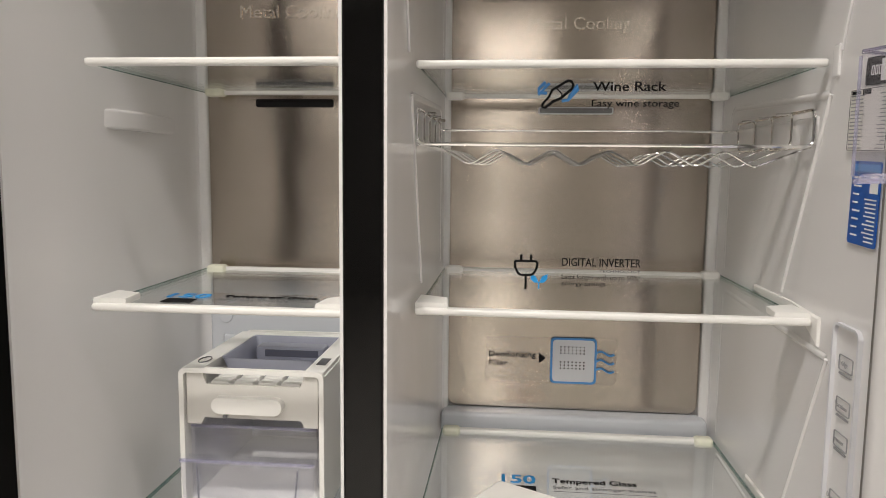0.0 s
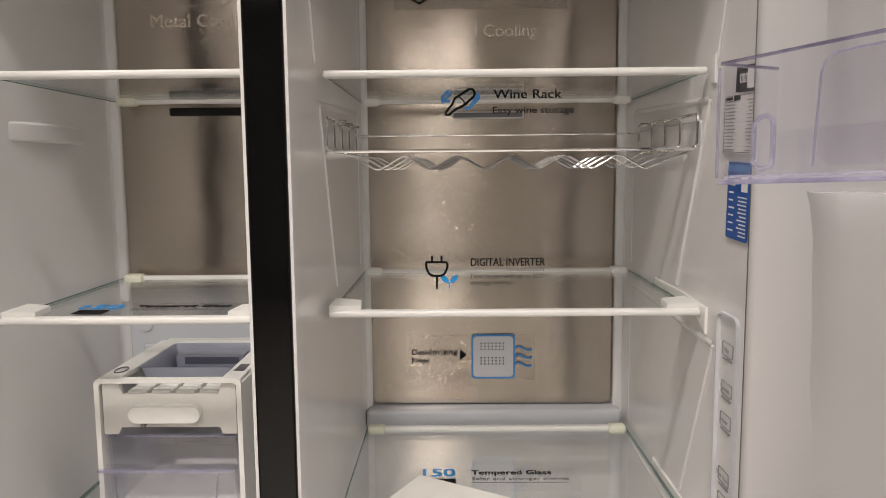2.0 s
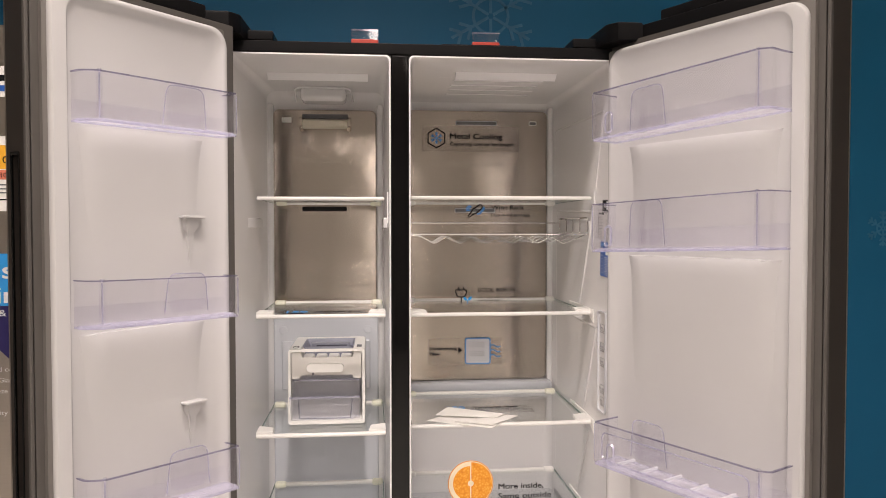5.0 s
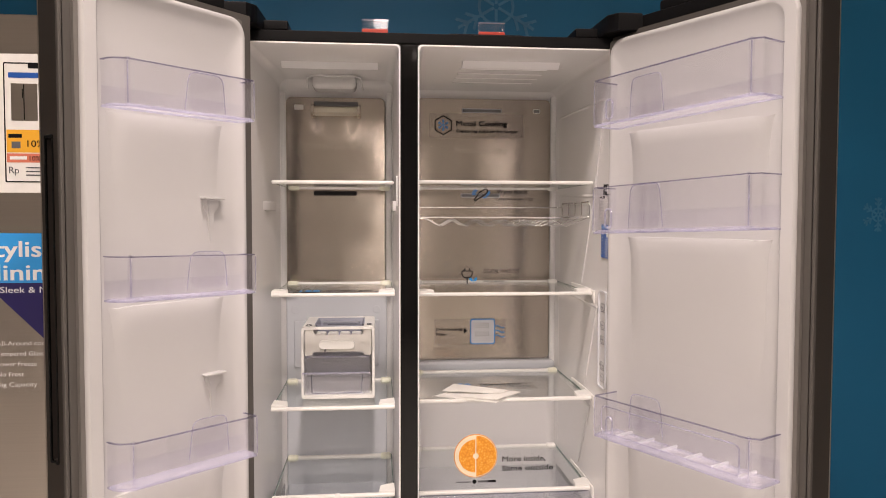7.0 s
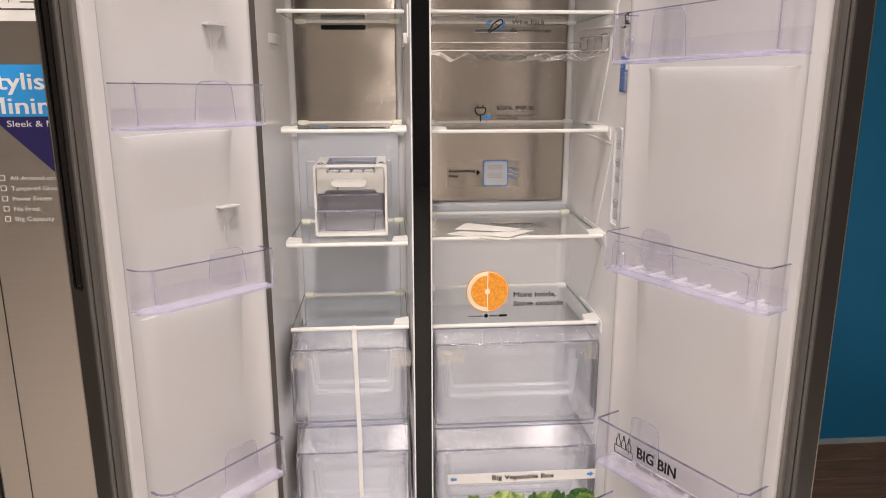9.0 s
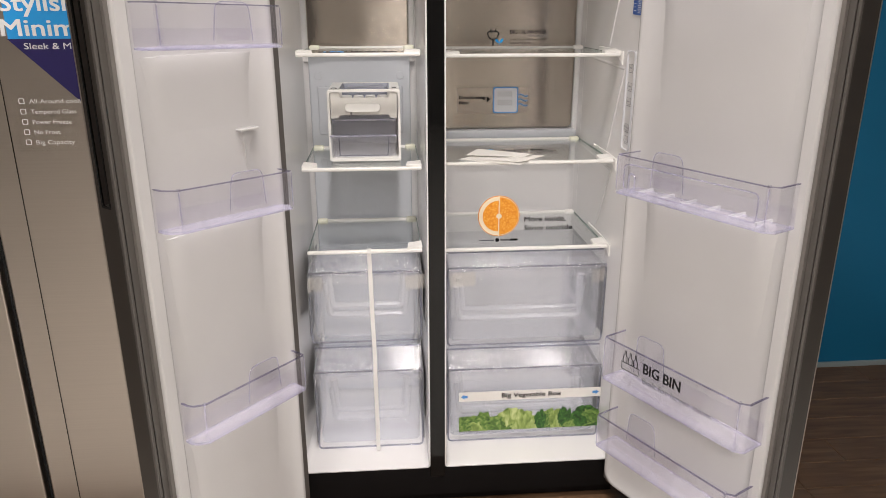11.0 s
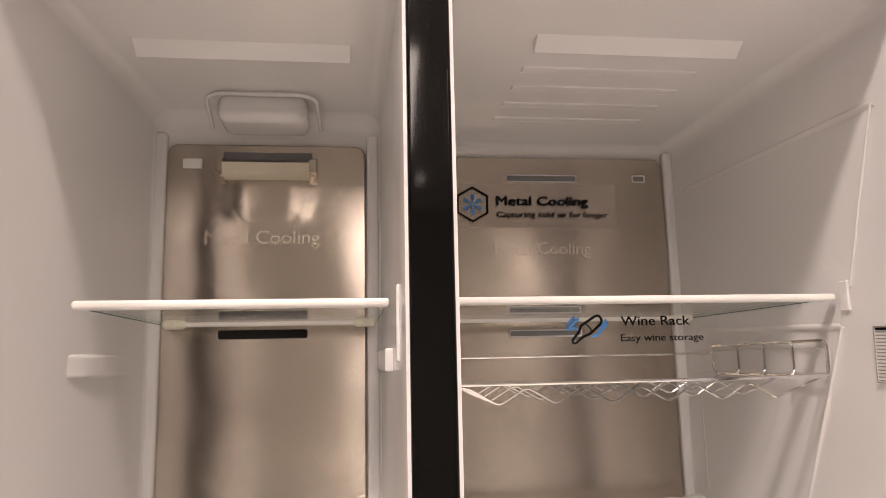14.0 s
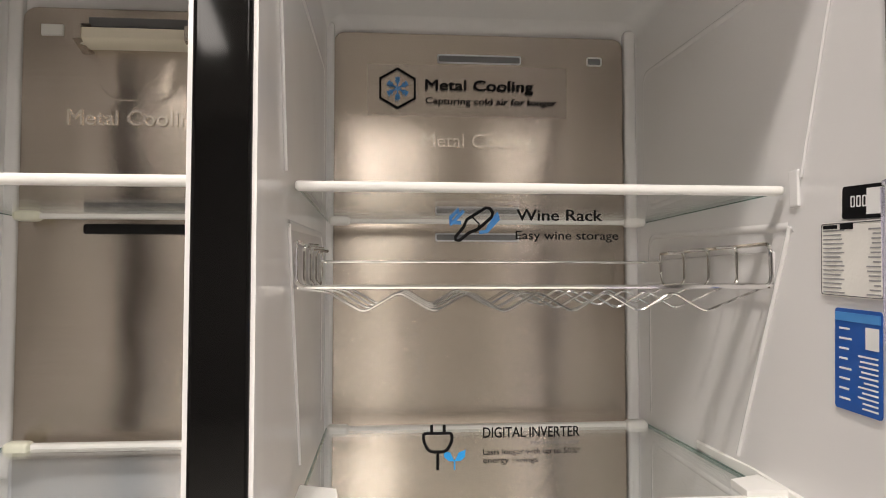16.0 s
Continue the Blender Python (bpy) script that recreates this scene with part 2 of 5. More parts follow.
def glow(name, color, strength):
    m, nt, ns, ln = node_mat(name)
    b = ns["Principled BSDF"]
    b.inputs["Base Color"].default_value = (0.8, 0.8, 0.8, 1)
    b.inputs["Emission Color"].default_value = (*color, 1)
    b.inputs["Emission Strength"].default_value = strength
    return m


def ramped(name, stops, scale, rough=0.5, kind="noise", detail=5.0, stretch=(1, 1, 1), bump=0.0):
    """A colour that wanders through the given stops."""
    m, nt, ns, ln = node_mat(name)
    b = ns["Principled BSDF"]
    b.inputs["Roughness"].default_value = rough
    tc = ns.new("ShaderNodeTexCoord")
    mp = ns.new("ShaderNodeMapping")
    mp.inputs["Scale"].default_value = stretch
    ln.new(tc.outputs["Object"], mp.inputs["Vector"])
    if kind == "noise":
        tx = ns.new("ShaderNodeTexNoise")
        tx.inputs["Detail"].default_value, tx.inputs["Distortion"].default_value = detail, 0.6
        value = tx.outputs["Fac"]
    else:
        tx = ns.new("ShaderNodeTexVoronoi")
        value = tx.outputs["Distance"]
    tx.inputs["Scale"].default_value = scale
    ln.new(mp.outputs["Vector"], tx.inputs["Vector"])
    cr = ns.new("ShaderNodeValToRGB")
    while len(cr.color_ramp.elements) < len(stops):
        cr.color_ramp.elements.new(0.5)
    for e, (p, c) in zip(cr.color_ramp.elements, stops):
        e.position, e.color = p, (*c, 1)
    ln.new(value, cr.inputs[0])
    ln.new(cr.outputs[0], b.inputs["Base Color"])
    if bump:
        bp = ns.new("ShaderNodeBump")
        bp.inputs["Strength"].default_value, bp.inputs["Distance"].default_value = bump, 0.001
        ln.new(value, bp.inputs["Height"])
        ln.new(bp.outputs["Normal"], b.inputs["Normal"])
    return m


LINER = surface("white_liner_plastic", (0.80, 0.79, 0.79), 0.17, vary=0.02, scale=3, bump=0.02, bump_scale=30, rough_vary=0.03)
# white like LINER; the doors' dimmer light is put into the colour
DOOR_WHITE_DIM = surface("dimmed_white_door_liner", (0.52, 0.512, 0.508), 0.20, vary=0.035, scale=3, bump=0.10, bump_scale=40, rough_vary=0.07, wave=0.003, wave_scale=4)
TRIM = surface("white_shelf_trim", (0.84, 0.83, 0.80), 0.35, vary=0.02)
CLIP = surface("yellowed_clip_plastic", (0.80, 0.80, 0.66), 0.3, vary=0.08, scale=60)
STEEL = surface("brushed_steel_panel", (0.535, 0.474, 0.415), 0.215, 1.0, vary=0.03, scale=6, bump=0.035, bump_scale=60, stretch=(0.3, 0.3, 30), wave=0.0040, wave_scale=5, brushed=1.0, tone_stretch=(0.6, 0.6, 60))
# lighter than STEEL: highlights on the raised letters are put into the colour
STEEL_GLINT = surface("embossed_glint_steel", (0.80, 0.73, 0.65), 0.22, 1.0, vary=0.04, scale=30)
STEEL_DOOR = surface("brushed_steel_door", (0.47, 0.42, 0.37), 0.32, 1.0, vary=0.02, scale=6, bump=0.03, bump_scale=60, stretch=(0.3, 0.3, 30), brushed=0.85, tone_stretch=(0.6, 0.6, 60))
SKIN_SIDE = surface("dark_brown_door_edge", (0.030, 0.024, 0.020), 0.42, 0.2, vary=0.06, scale=5)
BLACK_GLOSS = surface("black_gloss_trim", (0.004, 0.0038, 0.0038), 0.07, vary=0.1, bump=0.006, bump_scale=40, spec=0.30)
BLACK_MATT = surface("black_matt_plastic", (0.006, 0.0056, 0.006), 0.42, vary=0.15, bump=0.1, bump_scale=300, spec=0.14)
# near-black colour for the shade inside slots and gaps
BLACK_HOLE = surface("black_void_shade", (0.004, 0.004, 0.004), 0.8, vary=0.1)
FRAME_GREY = surface("dark_grey_frame", (0.082, 0.074, 0.067), 0.45, vary=0.06, bump=0.15, bump_scale=90)
GASKET = surface("grey_rubber_gasket", (0.145, 0.134, 0.122), 0.6, vary=0.05)
CHROME = surface("chrome_wire", (0.80, 0.79, 0.78), 0.10, 1.0, vary=0.05, scale=40)
ACRYLIC = clear("clear_violet_acrylic", (0.966, 0.962, 0.978), milk=0.006, milk_color=(0.82, 0.82, 0.88))
SPARK = clear("glint_tip", (0.90, 0.90, 0.95), milk=0.2, rough=0.12, ior=3.0)
RIM_LINE = clear("dark_violet_rim", (0.62, 0.60, 0.72), milk=0.10, rough=0.05, ior=2.0, milk_color=(0.42, 0.40, 0.56))
BIN_FLOOR = clear("lavender_bin_floor", (0.93, 0.925, 0.96), milk=0.26, rough=0.10, ior=1.8, milk_color=(0.88, 0.875, 0.95))
RIM_DARK = clear("grey_drawer_rim", (0.66, 0.67, 0.74), milk=0.12, rough=0.10, ior=1.9, milk_color=(0.6, 0.6, 0.68))
ACRYLIC_EDGE = clear("violet_acrylic_edge", (0.80, 0.79, 0.90), milk=0.24, rough=0.06, ior=2.2, milk_color=(0.76, 0.75, 0.86))
SMOKE = clear("blue_grey_acrylic", (0.93, 0.933, 0.958), milk=0.05, rough=0.05, ior=1.6, milk_color=(0.88, 0.89, 0.93))
GLASS = clear("shelf_glass", (0.965, 0.98, 0.975), rough=0.01, ior=1.5)
GLASS_EDGE = clear("green_glass_edge", (0.52, 0.66, 0.62), milk=0.35, milk_color=(0.30, 0.42, 0.40))
FROST = clear("frosted_drawer_plastic", (0.955, 0.96, 0.975), milk=0.10, rough=0.06, ior=1.6, milk_color=(0.90, 0.91, 0.945))
STEP = clear("milky_drawer_step", (0.92, 0.93, 0.96), milk=0.5, rough=0.15, ior=1.8, milk_color=(0.94, 0.94, 0.96))
FILM = clear("clear_sticker_film", (0.998, 0.998, 0.997), milk=0.004, rough=0.10, ior=1.10, crinkle=0.0004, crinkle_scale=25)
WRAP = clear("crinkled_wrap_film", (0.965, 0.967, 0.98), milk=0.05, rough=0.06, ior=2.0, crinkle=0.005, crinkle_scale=34, milk_color=(0.88, 0.89, 0.95))
TAPE = clear("beige_tape", (0.92, 0.90, 0.86), milk=0.22, rough=0.16, ior=2.6, milk_color=(0.85, 0.80, 0.72), crinkle=0.005, crinkle_scale=40)
COVER_GREY = surface("pale_blue_grey_plastic", (0.62, 0.645, 0.69), 0.22, vary=0.02, scale=4)
STRAP = surface("white_strap", (0.82, 0.81, 0.79), 0.4, vary=0.04, bump=0.3, bump_scale=150)
INK = surface("black_print", (0.006, 0.006, 0.007), 0.7, vary=0.05, spec=0.15)
INK_GREY = surface("grey_print", (0.12, 0.12, 0.13), 0.5, vary=0.05)
INK_PALE = surface("pale_grey_print", (0.32, 0.32, 0.33), 0.5, vary=0.05)
INK_WHITE = surface("white_print", (0.85, 0.85, 0.85), 0.5, vary=0.02)
BLUE = surface("blue_print", (0.07, 0.28, 0.66), 0.45, vary=0.06, scale=40)
BLUE_LIGHT = surface("light_blue_print", (0.02, 0.33, 0.78), 0.45, vary=0.04)
BLUE_LABEL = surface("blue_label_print", (0.015, 0.10, 0.42), 0.4, vary=0.05)
NAVY = surface("navy_print", (0.018, 0.012, 0.10), 0.45, vary=0.06)
ORANGE_INK = surface("amber_print", (0.85, 0.42, 0.03), 0.5, vary=0.04)
RED_INK = surface("salmon_print", (0.72, 0.20, 0.12), 0.5, vary=0.05)
PAPER = surface("white_paper", (0.84, 0.82, 0.78), 0.6, vary=0.03, scale=30, bump=0.1, bump_scale=300)
PALE = surface("pale_card", (0.66, 0.67, 0.70), 0.5, vary=0.03)
CREAM = surface("cream_plastic", (0.74, 0.68, 0.56), 0.45, vary=0.04)
GREY_SLOT = surface("grey_slot", (0.20, 0.20, 0.21), 0.5, vary=0.05)
WALL_BLUE = surface("teal_blue_wall_paint", (0.011, 0.150, 0.300), 0.42, vary=0.05, scale=1.5, bump=0.12, bump_scale=120, spec=0.22)
WALL_PLAIN = surface("plain_showroom_wall", (0.34, 0.33, 0.315), 0.7, vary=0.06, scale=1.2)
CEILING = surface("white_ceiling_paint", (0.75, 0.73, 0.70), 0.8, vary=0.03)
DECAL = surface("pale_blue_decal", (0.028, 0.185, 0.34), 0.5, vary=0.15, scale=25)
RED_BASE = surface("red_holder_base", (0.62, 0.06, 0.03), 0.4, vary=0.05)
WOOD = ramped("brown_floor_board", [(0.25, (0.085, 0.045, 0.024)), (0.55, (0.155, 0.088, 0.048)), (0.8, (0.22, 0.135, 0.078))], 5, 0.4, stretch=(1, 9, 1), bump=0.2)
DOWN_FACE = glow("downlight_face", (1.0, 0.925, 0.85), 12.0)
FILL_PANEL_FACE = glow("fill_panel_face", (1.0, 0.925, 0.85), 4.0)
PULP = ramped("orange_pulp", [(0.1, (0.90, 0.46, 0.08)), (0.5, (0.84, 0.33, 0.02)), (0.9, (0.74, 0.24, 0.01))], 170, 0.5, "voronoi")
RIND = surface("orange_rind", (0.80, 0.30, 0.02), 0.5, vary=0.08, scale=80)
PITH = surface("pale_pith", (0.86, 0.74, 0.55), 0.6, vary=0.05, scale=60)
LEAF_A = ramped("frilly_green_print", [(0.3, (0.02, 0.06, 0.01)), (0.5, (0.11, 0.22, 0.035)), (0.72, (0.32, 0.43, 0.12))], 130, 0.5)
LEAF_B = ramped("pale_green_print", [(0.3, (0.09, 0.16, 0.025)), (0.5, (0.29, 0.40, 0.10)), (0.7, (0.60, 0.67, 0.30))], 70, 0.5, stretch=(1, 1, 0.5))
LEAF_C = ramped("dark_green_print", [(0.3, (0.008, 0.04, 0.006)), (0.55, (0.035, 0.13, 0.015)), (0.75, (0.10, 0.26, 0.04))], 90, 0.5)


# ---- the room ----
RX0, RX1, RY0 = -3.2, 3.2, -7.0
wall_north = tagged(part("wall_north", boxed(RX0, RX1, WALL_Y, WALL_Y + 0.12, FLOOR_Z, CEIL_Z), WALL_BLUE), "teal blue painted showroom wall behind the refrigerator", "wall", kind="structure")
tagged(part("wall_south", boxed(RX0, RX1, RY0 - 0.12, RY0, FLOOR_Z, CEIL_Z), WALL_PLAIN), "plain beige showroom wall", "wall", kind="structure")
tagged(part("wall_west", boxed(RX0 - 0.12, RX0, RY0 - 0.12, WALL_Y + 0.12, FLOOR_Z, CEIL_Z), WALL_PLAIN), "plain beige showroom side wall", "wall", kind="structure")
tagged(part("wall_east", boxed(RX1, RX1 + 0.12, RY0 - 0.12, WALL_Y + 0.12, FLOOR_Z, CEIL_Z), WALL_PLAIN), "plain beige showroom side wall", "wall", kind="structure")
tagged(part("ceiling", boxed(RX0 - 0.12, RX1 + 0.12, RY0 - 0.12, WALL_Y + 0.12, CEIL_Z, CEIL_Z + 0.1), CEILING), "white painted showroom ceiling", "ceiling", kind="structure")
# the unseen floor in front is pale only to bounce light upwards
floor = tagged(part("floor", boxed(RX0, RX1, RY0, WALL_Y, FLOOR_Z - 0.06, FLOOR_Z - 0.008), surface("pale_bounce_floor", (0.78, 0.755, 0.71), 0.35, vary=0.05)), "pale unseen bounce floor, laid with brown wooden boards at the fridges", "floor", kind="structure")
tagged(part("baseboard", boxed(0.62, RX1, WALL_Y - 0.014, WALL_Y - 0.001, FLOOR_Z, FLOOR_Z + 0.02, 0.003), surface("pale_baseboard", (0.30, 0.36, 0.38), 0.5)), "thin pale baseboard along the blue wall", "baseboard", kind="structure")
# invented fill panels that soften the shading and put streaks in the steel
for lx, ly, lw in FILL_PANELS:
    lt = thing("fill_light_panel", "added long white fill light panel, out of view, switched on", "ceiling light", pose(lx, ly, CEIL_Z), "ceiling panels")
    part("frame", ring_plate(bmesh.new(), rrect(-0.17, 0.17, -0.87, 0.87, 0.01, 2), rrect(-0.15, 0.15, -0.85, 0.85, 0.01, 2), -0.012, 0.0, "xy"), TRIM, lt)
    part("diffuser", boxed(-0.149, 0.149, -0.849, 0.849, -0.006, -0.001), FILL_PANEL_FACE, lt, "glowing warm diffuser")
for lx, ly, lw in DOWNLIGHTS:
    lt = thing("downlight", "round recessed ceiling downlight, switched on", "downlight", pose(lx, ly, CEIL_Z), "ceiling downlights")
    bm = bmesh.new()
    circle = [(0.10 * math.cos(radians(a)), 0.10 * math.sin(radians(a))) for a in range(0, 360, 15)]
    hole = [(0.078 * math.cos(radians(a)), 0.078 * math.sin(radians(a))) for a in range(0, 360, 15)]
    ring_plate(bm, circle, hole, -0.010, 0.0, "xy")
    part("ring", bm, TRIM, lt)
    part("diffuser", prism(bmesh.new(), hole, -0.004, -0.001, "xy"), DOWN_FACE, lt, "glowing warm diffuser")


def snowflake_bm(cx, cz, r, y0, y1, w, rings=1):
    bm = bmesh.new()
    def bar(a, b):
        a, b = Vector(a), Vector(b)
        t = (b - a).normalized()
        n = Vector((-t.y, t.x)) * w / 2
        layer = 0.00004 * (len(bm.verts) // 8)
        prism(bm, [tuple(a - n), tuple(b - n), tuple(b + n), tuple(a + n)], y0 - layer, y1)
    for k in range(6):
        a = radians(60 * k + 30)
        u = Vector((math.cos(a), math.sin(a)))
        v = Vector((-u.y, u.x))
        c = Vector((cx, cz))
        bar(c + u * 0.06 * r, c + u * r)
        for q in (0.5, 0.75):
            for sg in (-1, 1):
                bar(c + u * q * r, c + u * (q + 0.2) * r + v * sg * 0.2 * r)
    for q in range(rings):
        rr = r * (0.42 + 0.2 * q)
        o = [(cx + rr * math.cos(radians(t)), cz + rr * math.sin(radians(t))) for t in range(0, 360, 12)]
        i = [(cx + (rr - w) * math.cos(radians(t)), cz + (rr - w) * math.sin(radians(t))) for t in range(0, 360, 12)]
        ring_plate(bm, o, i, y0, y1)
    return bm


for cx, cz, r in ((0.246, 2.02, 0.145), (1.60, 1.34, 0.06), (1.05, 2.05, 0.05)):
    tagged(part("snowflake_decal", snowflake_bm(cx, cz, r, WALL_Y - 0.0016, WALL_Y - 0.0006, 0.009 if r > 0.1 else 0.006), DECAL), "faint pale blue snowflake decal on the teal wall", "decal", "wall decals")

# ---- the refrigerator: body ----
OX0, OX1, OZ0, OZ1, OY1 = -0.480, 0.450, -0.045, 1.745, 0.63
ZX0, ZX1 = -0.422, -0.095          # freezer opening
FX0, FX1 = -0.051, 0.410           # fridge opening
IZ0, IZ1 = 0.045, 1.717
fridge = thing("refrigerator", "open side-by-side refrigerator, dark steel outside and white inside", "refrigerator", pose(0, 0, 0))

bm = bmesh.new()
box(bm, OX0, ZX0 - 0.020, 0.0, OY1, OZ0, OZ1)
box(bm, FX1 + 0.002, OX1, 0.0, OY1, OZ0, OZ1)
box(bm, ZX0 - 0.020, FX1 + 0.002, 0.0, OY1, IZ1 + 0.002, OZ1)
box(bm, ZX0 - 0.020, FX1 + 0.002, 0.0, OY1, OZ0, IZ0 - 0.002)
box(bm, ZX0 - 0.020, FX1 + 0.002, 0.58, OY1, IZ0 - 0.002, IZ1 + 0.002)
part("cabinet_body", bm, BLACK_MATT, fridge, "black painted cabinet shell")
for fx in (-0.40, 0.39):
    for fy in (0.06, 0.56):
        bm = bmesh.new()
        tube(bm, [(fx, fy, FLOOR_Z), (fx, fy, FLOOR_Z + 0.012), (fx, fy, OZ0 + 0.001)], 0.022, 14)
        part("foot", bm, BLACK_MATT, fridge)
part("kick_plate", boxed(OX0 + 0.02, OX1 - 0.02, 0.02, 0.035, FLOOR_Z + 0.008, OZ0 - 0.001, 0.003), BLACK_MATT, fridge)
part("divider_wall", boxed(ZX1 + 0.002, FX0 - 0.002, 0.003, 0.579, IZ0 - 0.001, IZ1 + 0.001), LINER, fridge)
part("divider_cover", boxed(ZX1 + 0.002, FX0 - 0.002, -0.007, 0.0025, IZ0 - 0.03, IZ1 + 0.002, 0.0035, 3), BLACK_GLOSS, fridge, "black glossy divider strip")
part("top_rail", boxed(OX0 + 0.01, OX1 - 0.01, -0.004, -0.0005, IZ1 + 0.004, OZ1 - 0.001, 0.0015), BLACK_MATT, fridge)


def liner(name, x0, x1, z0, z1, depth, inset, label, flare=0.0):
    """A moulded compartment with soft corners and a thin front lip."""
    bm = bmesh.new()
    rows = []
    def loop(dx, y, r):
        out = flare * min(1.0, max(0.0, (depth - 0.08 - y) / (depth - 0.11)))
        rows.append([(px, y, pz) for px, pz in rrect(x0 + dx - out, x1 - dx, z0 + dx, z1 - dx, r, 6)])
    loop(-0.002, 0.004, 0.010)
    loop(-0.002, -0.003, 0.010)
    loop(0.0012, -0.0035, 0.010)
    loop(0.002, 0.002, 0.012)
    loop(0.003, 0.03, 0.014)
    loop(inset * 0.7, depth - 0.08, 0.022)
    for k in range(6):
        a = radians(90 * k / 5)
        loop(inset + 0.024 * (1 - math.cos(a)), depth - 0.024 + 0.024 * math.sin(a), 0.026)
    loft(bm, rows)
    return part(name, bm, LINER, fridge, label, 50)


liner("freezer_liner", ZX0, ZX1, IZ0, IZ1, 0.415, 0.006, "white moulded plastic freezer compartment", 0.018)
liner("fridge_liner", FX0, FX1, IZ0, IZ1, 0.545, 0.006, "white moulded plastic fridge compartment")


def steel_panel(name, x0, x1, z0, z1, y, label, r=0.016):
    bm = bmesh.new()
    outer = rrect(x0, x1, z0, z1, r, 5)
    rows = [[(px, yy, pz) for px, pz in (offset_loop(outer, d) if d else outer)] for d, yy in ((0.0, y + 0.012), (0.0, y + 0.002), (0.002, y))]
    loft(bm, rows)
    return part(name, bm, STEEL, fridge, label, 40)


FY, ZY = 0.530, 0.405
fp = steel_panel("fridge_back_panel", -0.036, 0.386, 0.890, 1.688, FY, "brushed stainless steel cooling panel")
zp = steel_panel("freezer_back_panel", -0.400, -0.122, 1.128, 1.664, ZY, "brushed stainless steel cooling panel")
part("embossed_lettering", at(letters("Metal Cooling", 0.020, 0.162, 0.0036, 0.0), pose(0.090, FY - 0.0006, 1.523)), STEEL_GLINT, fp)
part("embossed_lettering", at(letters("Metal Cooling", 0.019, 0.158, 0.0036, 0.0), pose(-0.345, ZY - 0.0006, 1.520)), STEEL_GLINT, zp)
# air slots; the shade inside each one is a solid dark fill
def slot(x0, x1, z0, z1, y, rim, hole, parent):
    bm = bmesh.new()
    ring_plate(bm, rrect(x0, x1, z0, z1, 0.003, 3), rrect(x0 + 0.002, x1 - 0.002, z0 + 0.002, z1 - 0.002, 0.002, 3), y - 0.002, y + 0.002)
    s = part("air_slot", bm, rim, parent)
    part("slot_shade", boxed(x0 + 0.002, x1 - 0.002, y - 0.0006, y + 0.002, z0 + 0.002, z1 - 0.002), hole, s)
slot(0.112, 0.234, 1.645, 1.658, FY, PALE, GREY_SLOT, fp)
slot(0.109, 0.230, 1.424, 1.436, FY, PALE, GREY_SLOT, fp)
slot(0.109, 0.230, 1.388, 1.400, FY, PALE, GREY_SLOT, fp)
slot(0.331, 0.354, 1.646, 1.659, FY, TRIM, GREY_SLOT, fp)
slot(-0.323, -0.203, 1.420, 1.430, ZY, GREY_SLOT, GREY_SLOT, zp)
slot(-0.323, -0.203, 1.388, 1.400, ZY, BLACK_HOLE, BLACK_HOLE, zp)
part("sensor_cover", boxed(-0.377, -0.351, ZY - 0.004, ZY + 0.001, 1.628, 1.642, 0.0015), TRIM, zp)
# air outlet with a sloping hood at the top of the freezer
# a grey fill for the shade in the outlet
part("outlet_shade", boxed(-0.322, -0.198, ZY - 0.003, ZY + 0.001, 1.640, 1.652, 0.001), GREY_SLOT, zp)
bm = bmesh.new()
prism(bm, [(ZY + 0.001, 1.638), (ZY - 0.030, 1.630), (ZY - 0.030, 1.618), (ZY - 0.022, 1.612), (ZY + 0.001, 1.612)], -0.324, -0.196, "yz", 0.0025)
part("outlet_hood", bm, CREAM, zp, "cream plastic air outlet hood")
for cx in (-0.324, -0.196):
    bm = prism(bmesh.new(), [(ZY + 0.001, 1.645), (ZY - 0.032, 1.634), (ZY - 0.032, 1.616), (ZY + 0.001, 1.606)], cx - 0.005, cx + 0.005, "yz", 0.001)
    part("hood_cheek", bm, STEEL, zp)

# the pressed bowl below the hood
bm = bmesh.new()
rows = []
for k in range(13):
    q = k / 12
    d = 0.046 * q
    rows.append([(px, ZY - 0.0002 - 0.0018 * math.sin(math.pi / 2 * q) ** 2, pz) for px, pz in rrect(-0.332 + d, -0.188 - d, 1.528 + d, 1.640 - d * 0.2, 0.052 - d, 8)])
loft(bm, rows)
part("pressed_bowl", bm, STEEL, zp, "", 80)
# the ledge below the fridge panel and the white lower freezer wall
part("back_ledge", boxed(-0.044, 0.398, FY - 0.030, FY + 0.012, 0.848, 0.888, 0.008, 3), COVER_GREY, fridge, "pale blue-grey ledge below the panel")
part("lower_back_cover", boxed(-0.402, -0.118, ZY - 0.006, ZY + 0.006, 0.07, 1.122, 0.006, 3), COVER_GREY, fridge, "pale blue-grey lower back cover")
for cx in (-0.376, -0.147):
    bm = bmesh.new()
    o = [(cx + 0.011 * math.cos(radians(t)), 1.064 + 0.011 * math.sin(radians(t))) for t in range(0, 360, 20)]
    prism(bm, o, ZY - 0.0085, ZY - 0.005, "xz", 0.0012)
    part("screw_cap", bm, COVER_GREY, fridge)
part("lower_back_step", boxed(-0.38, -0.14, ZY - 0.011, ZY - 0.005, 0.90, 1.035, 0.004, 3), COVER_GREY, fridge)

# soft upright columns beside the steel panels
for cx, y, z0, z1 in ((-0.043, FY, 0.86, 1.70), (0.396, FY, 0.86, 1.70), (-0.408, ZY, 1.10, 1.68), (-0.112, ZY, 1.10, 1.68)):
    part("corner_column", boxed(cx - 0.0085, cx + 0.0085, y - 0.006, y + 0.02, z0, z1, 0.0055, 4), LINER, fridge)

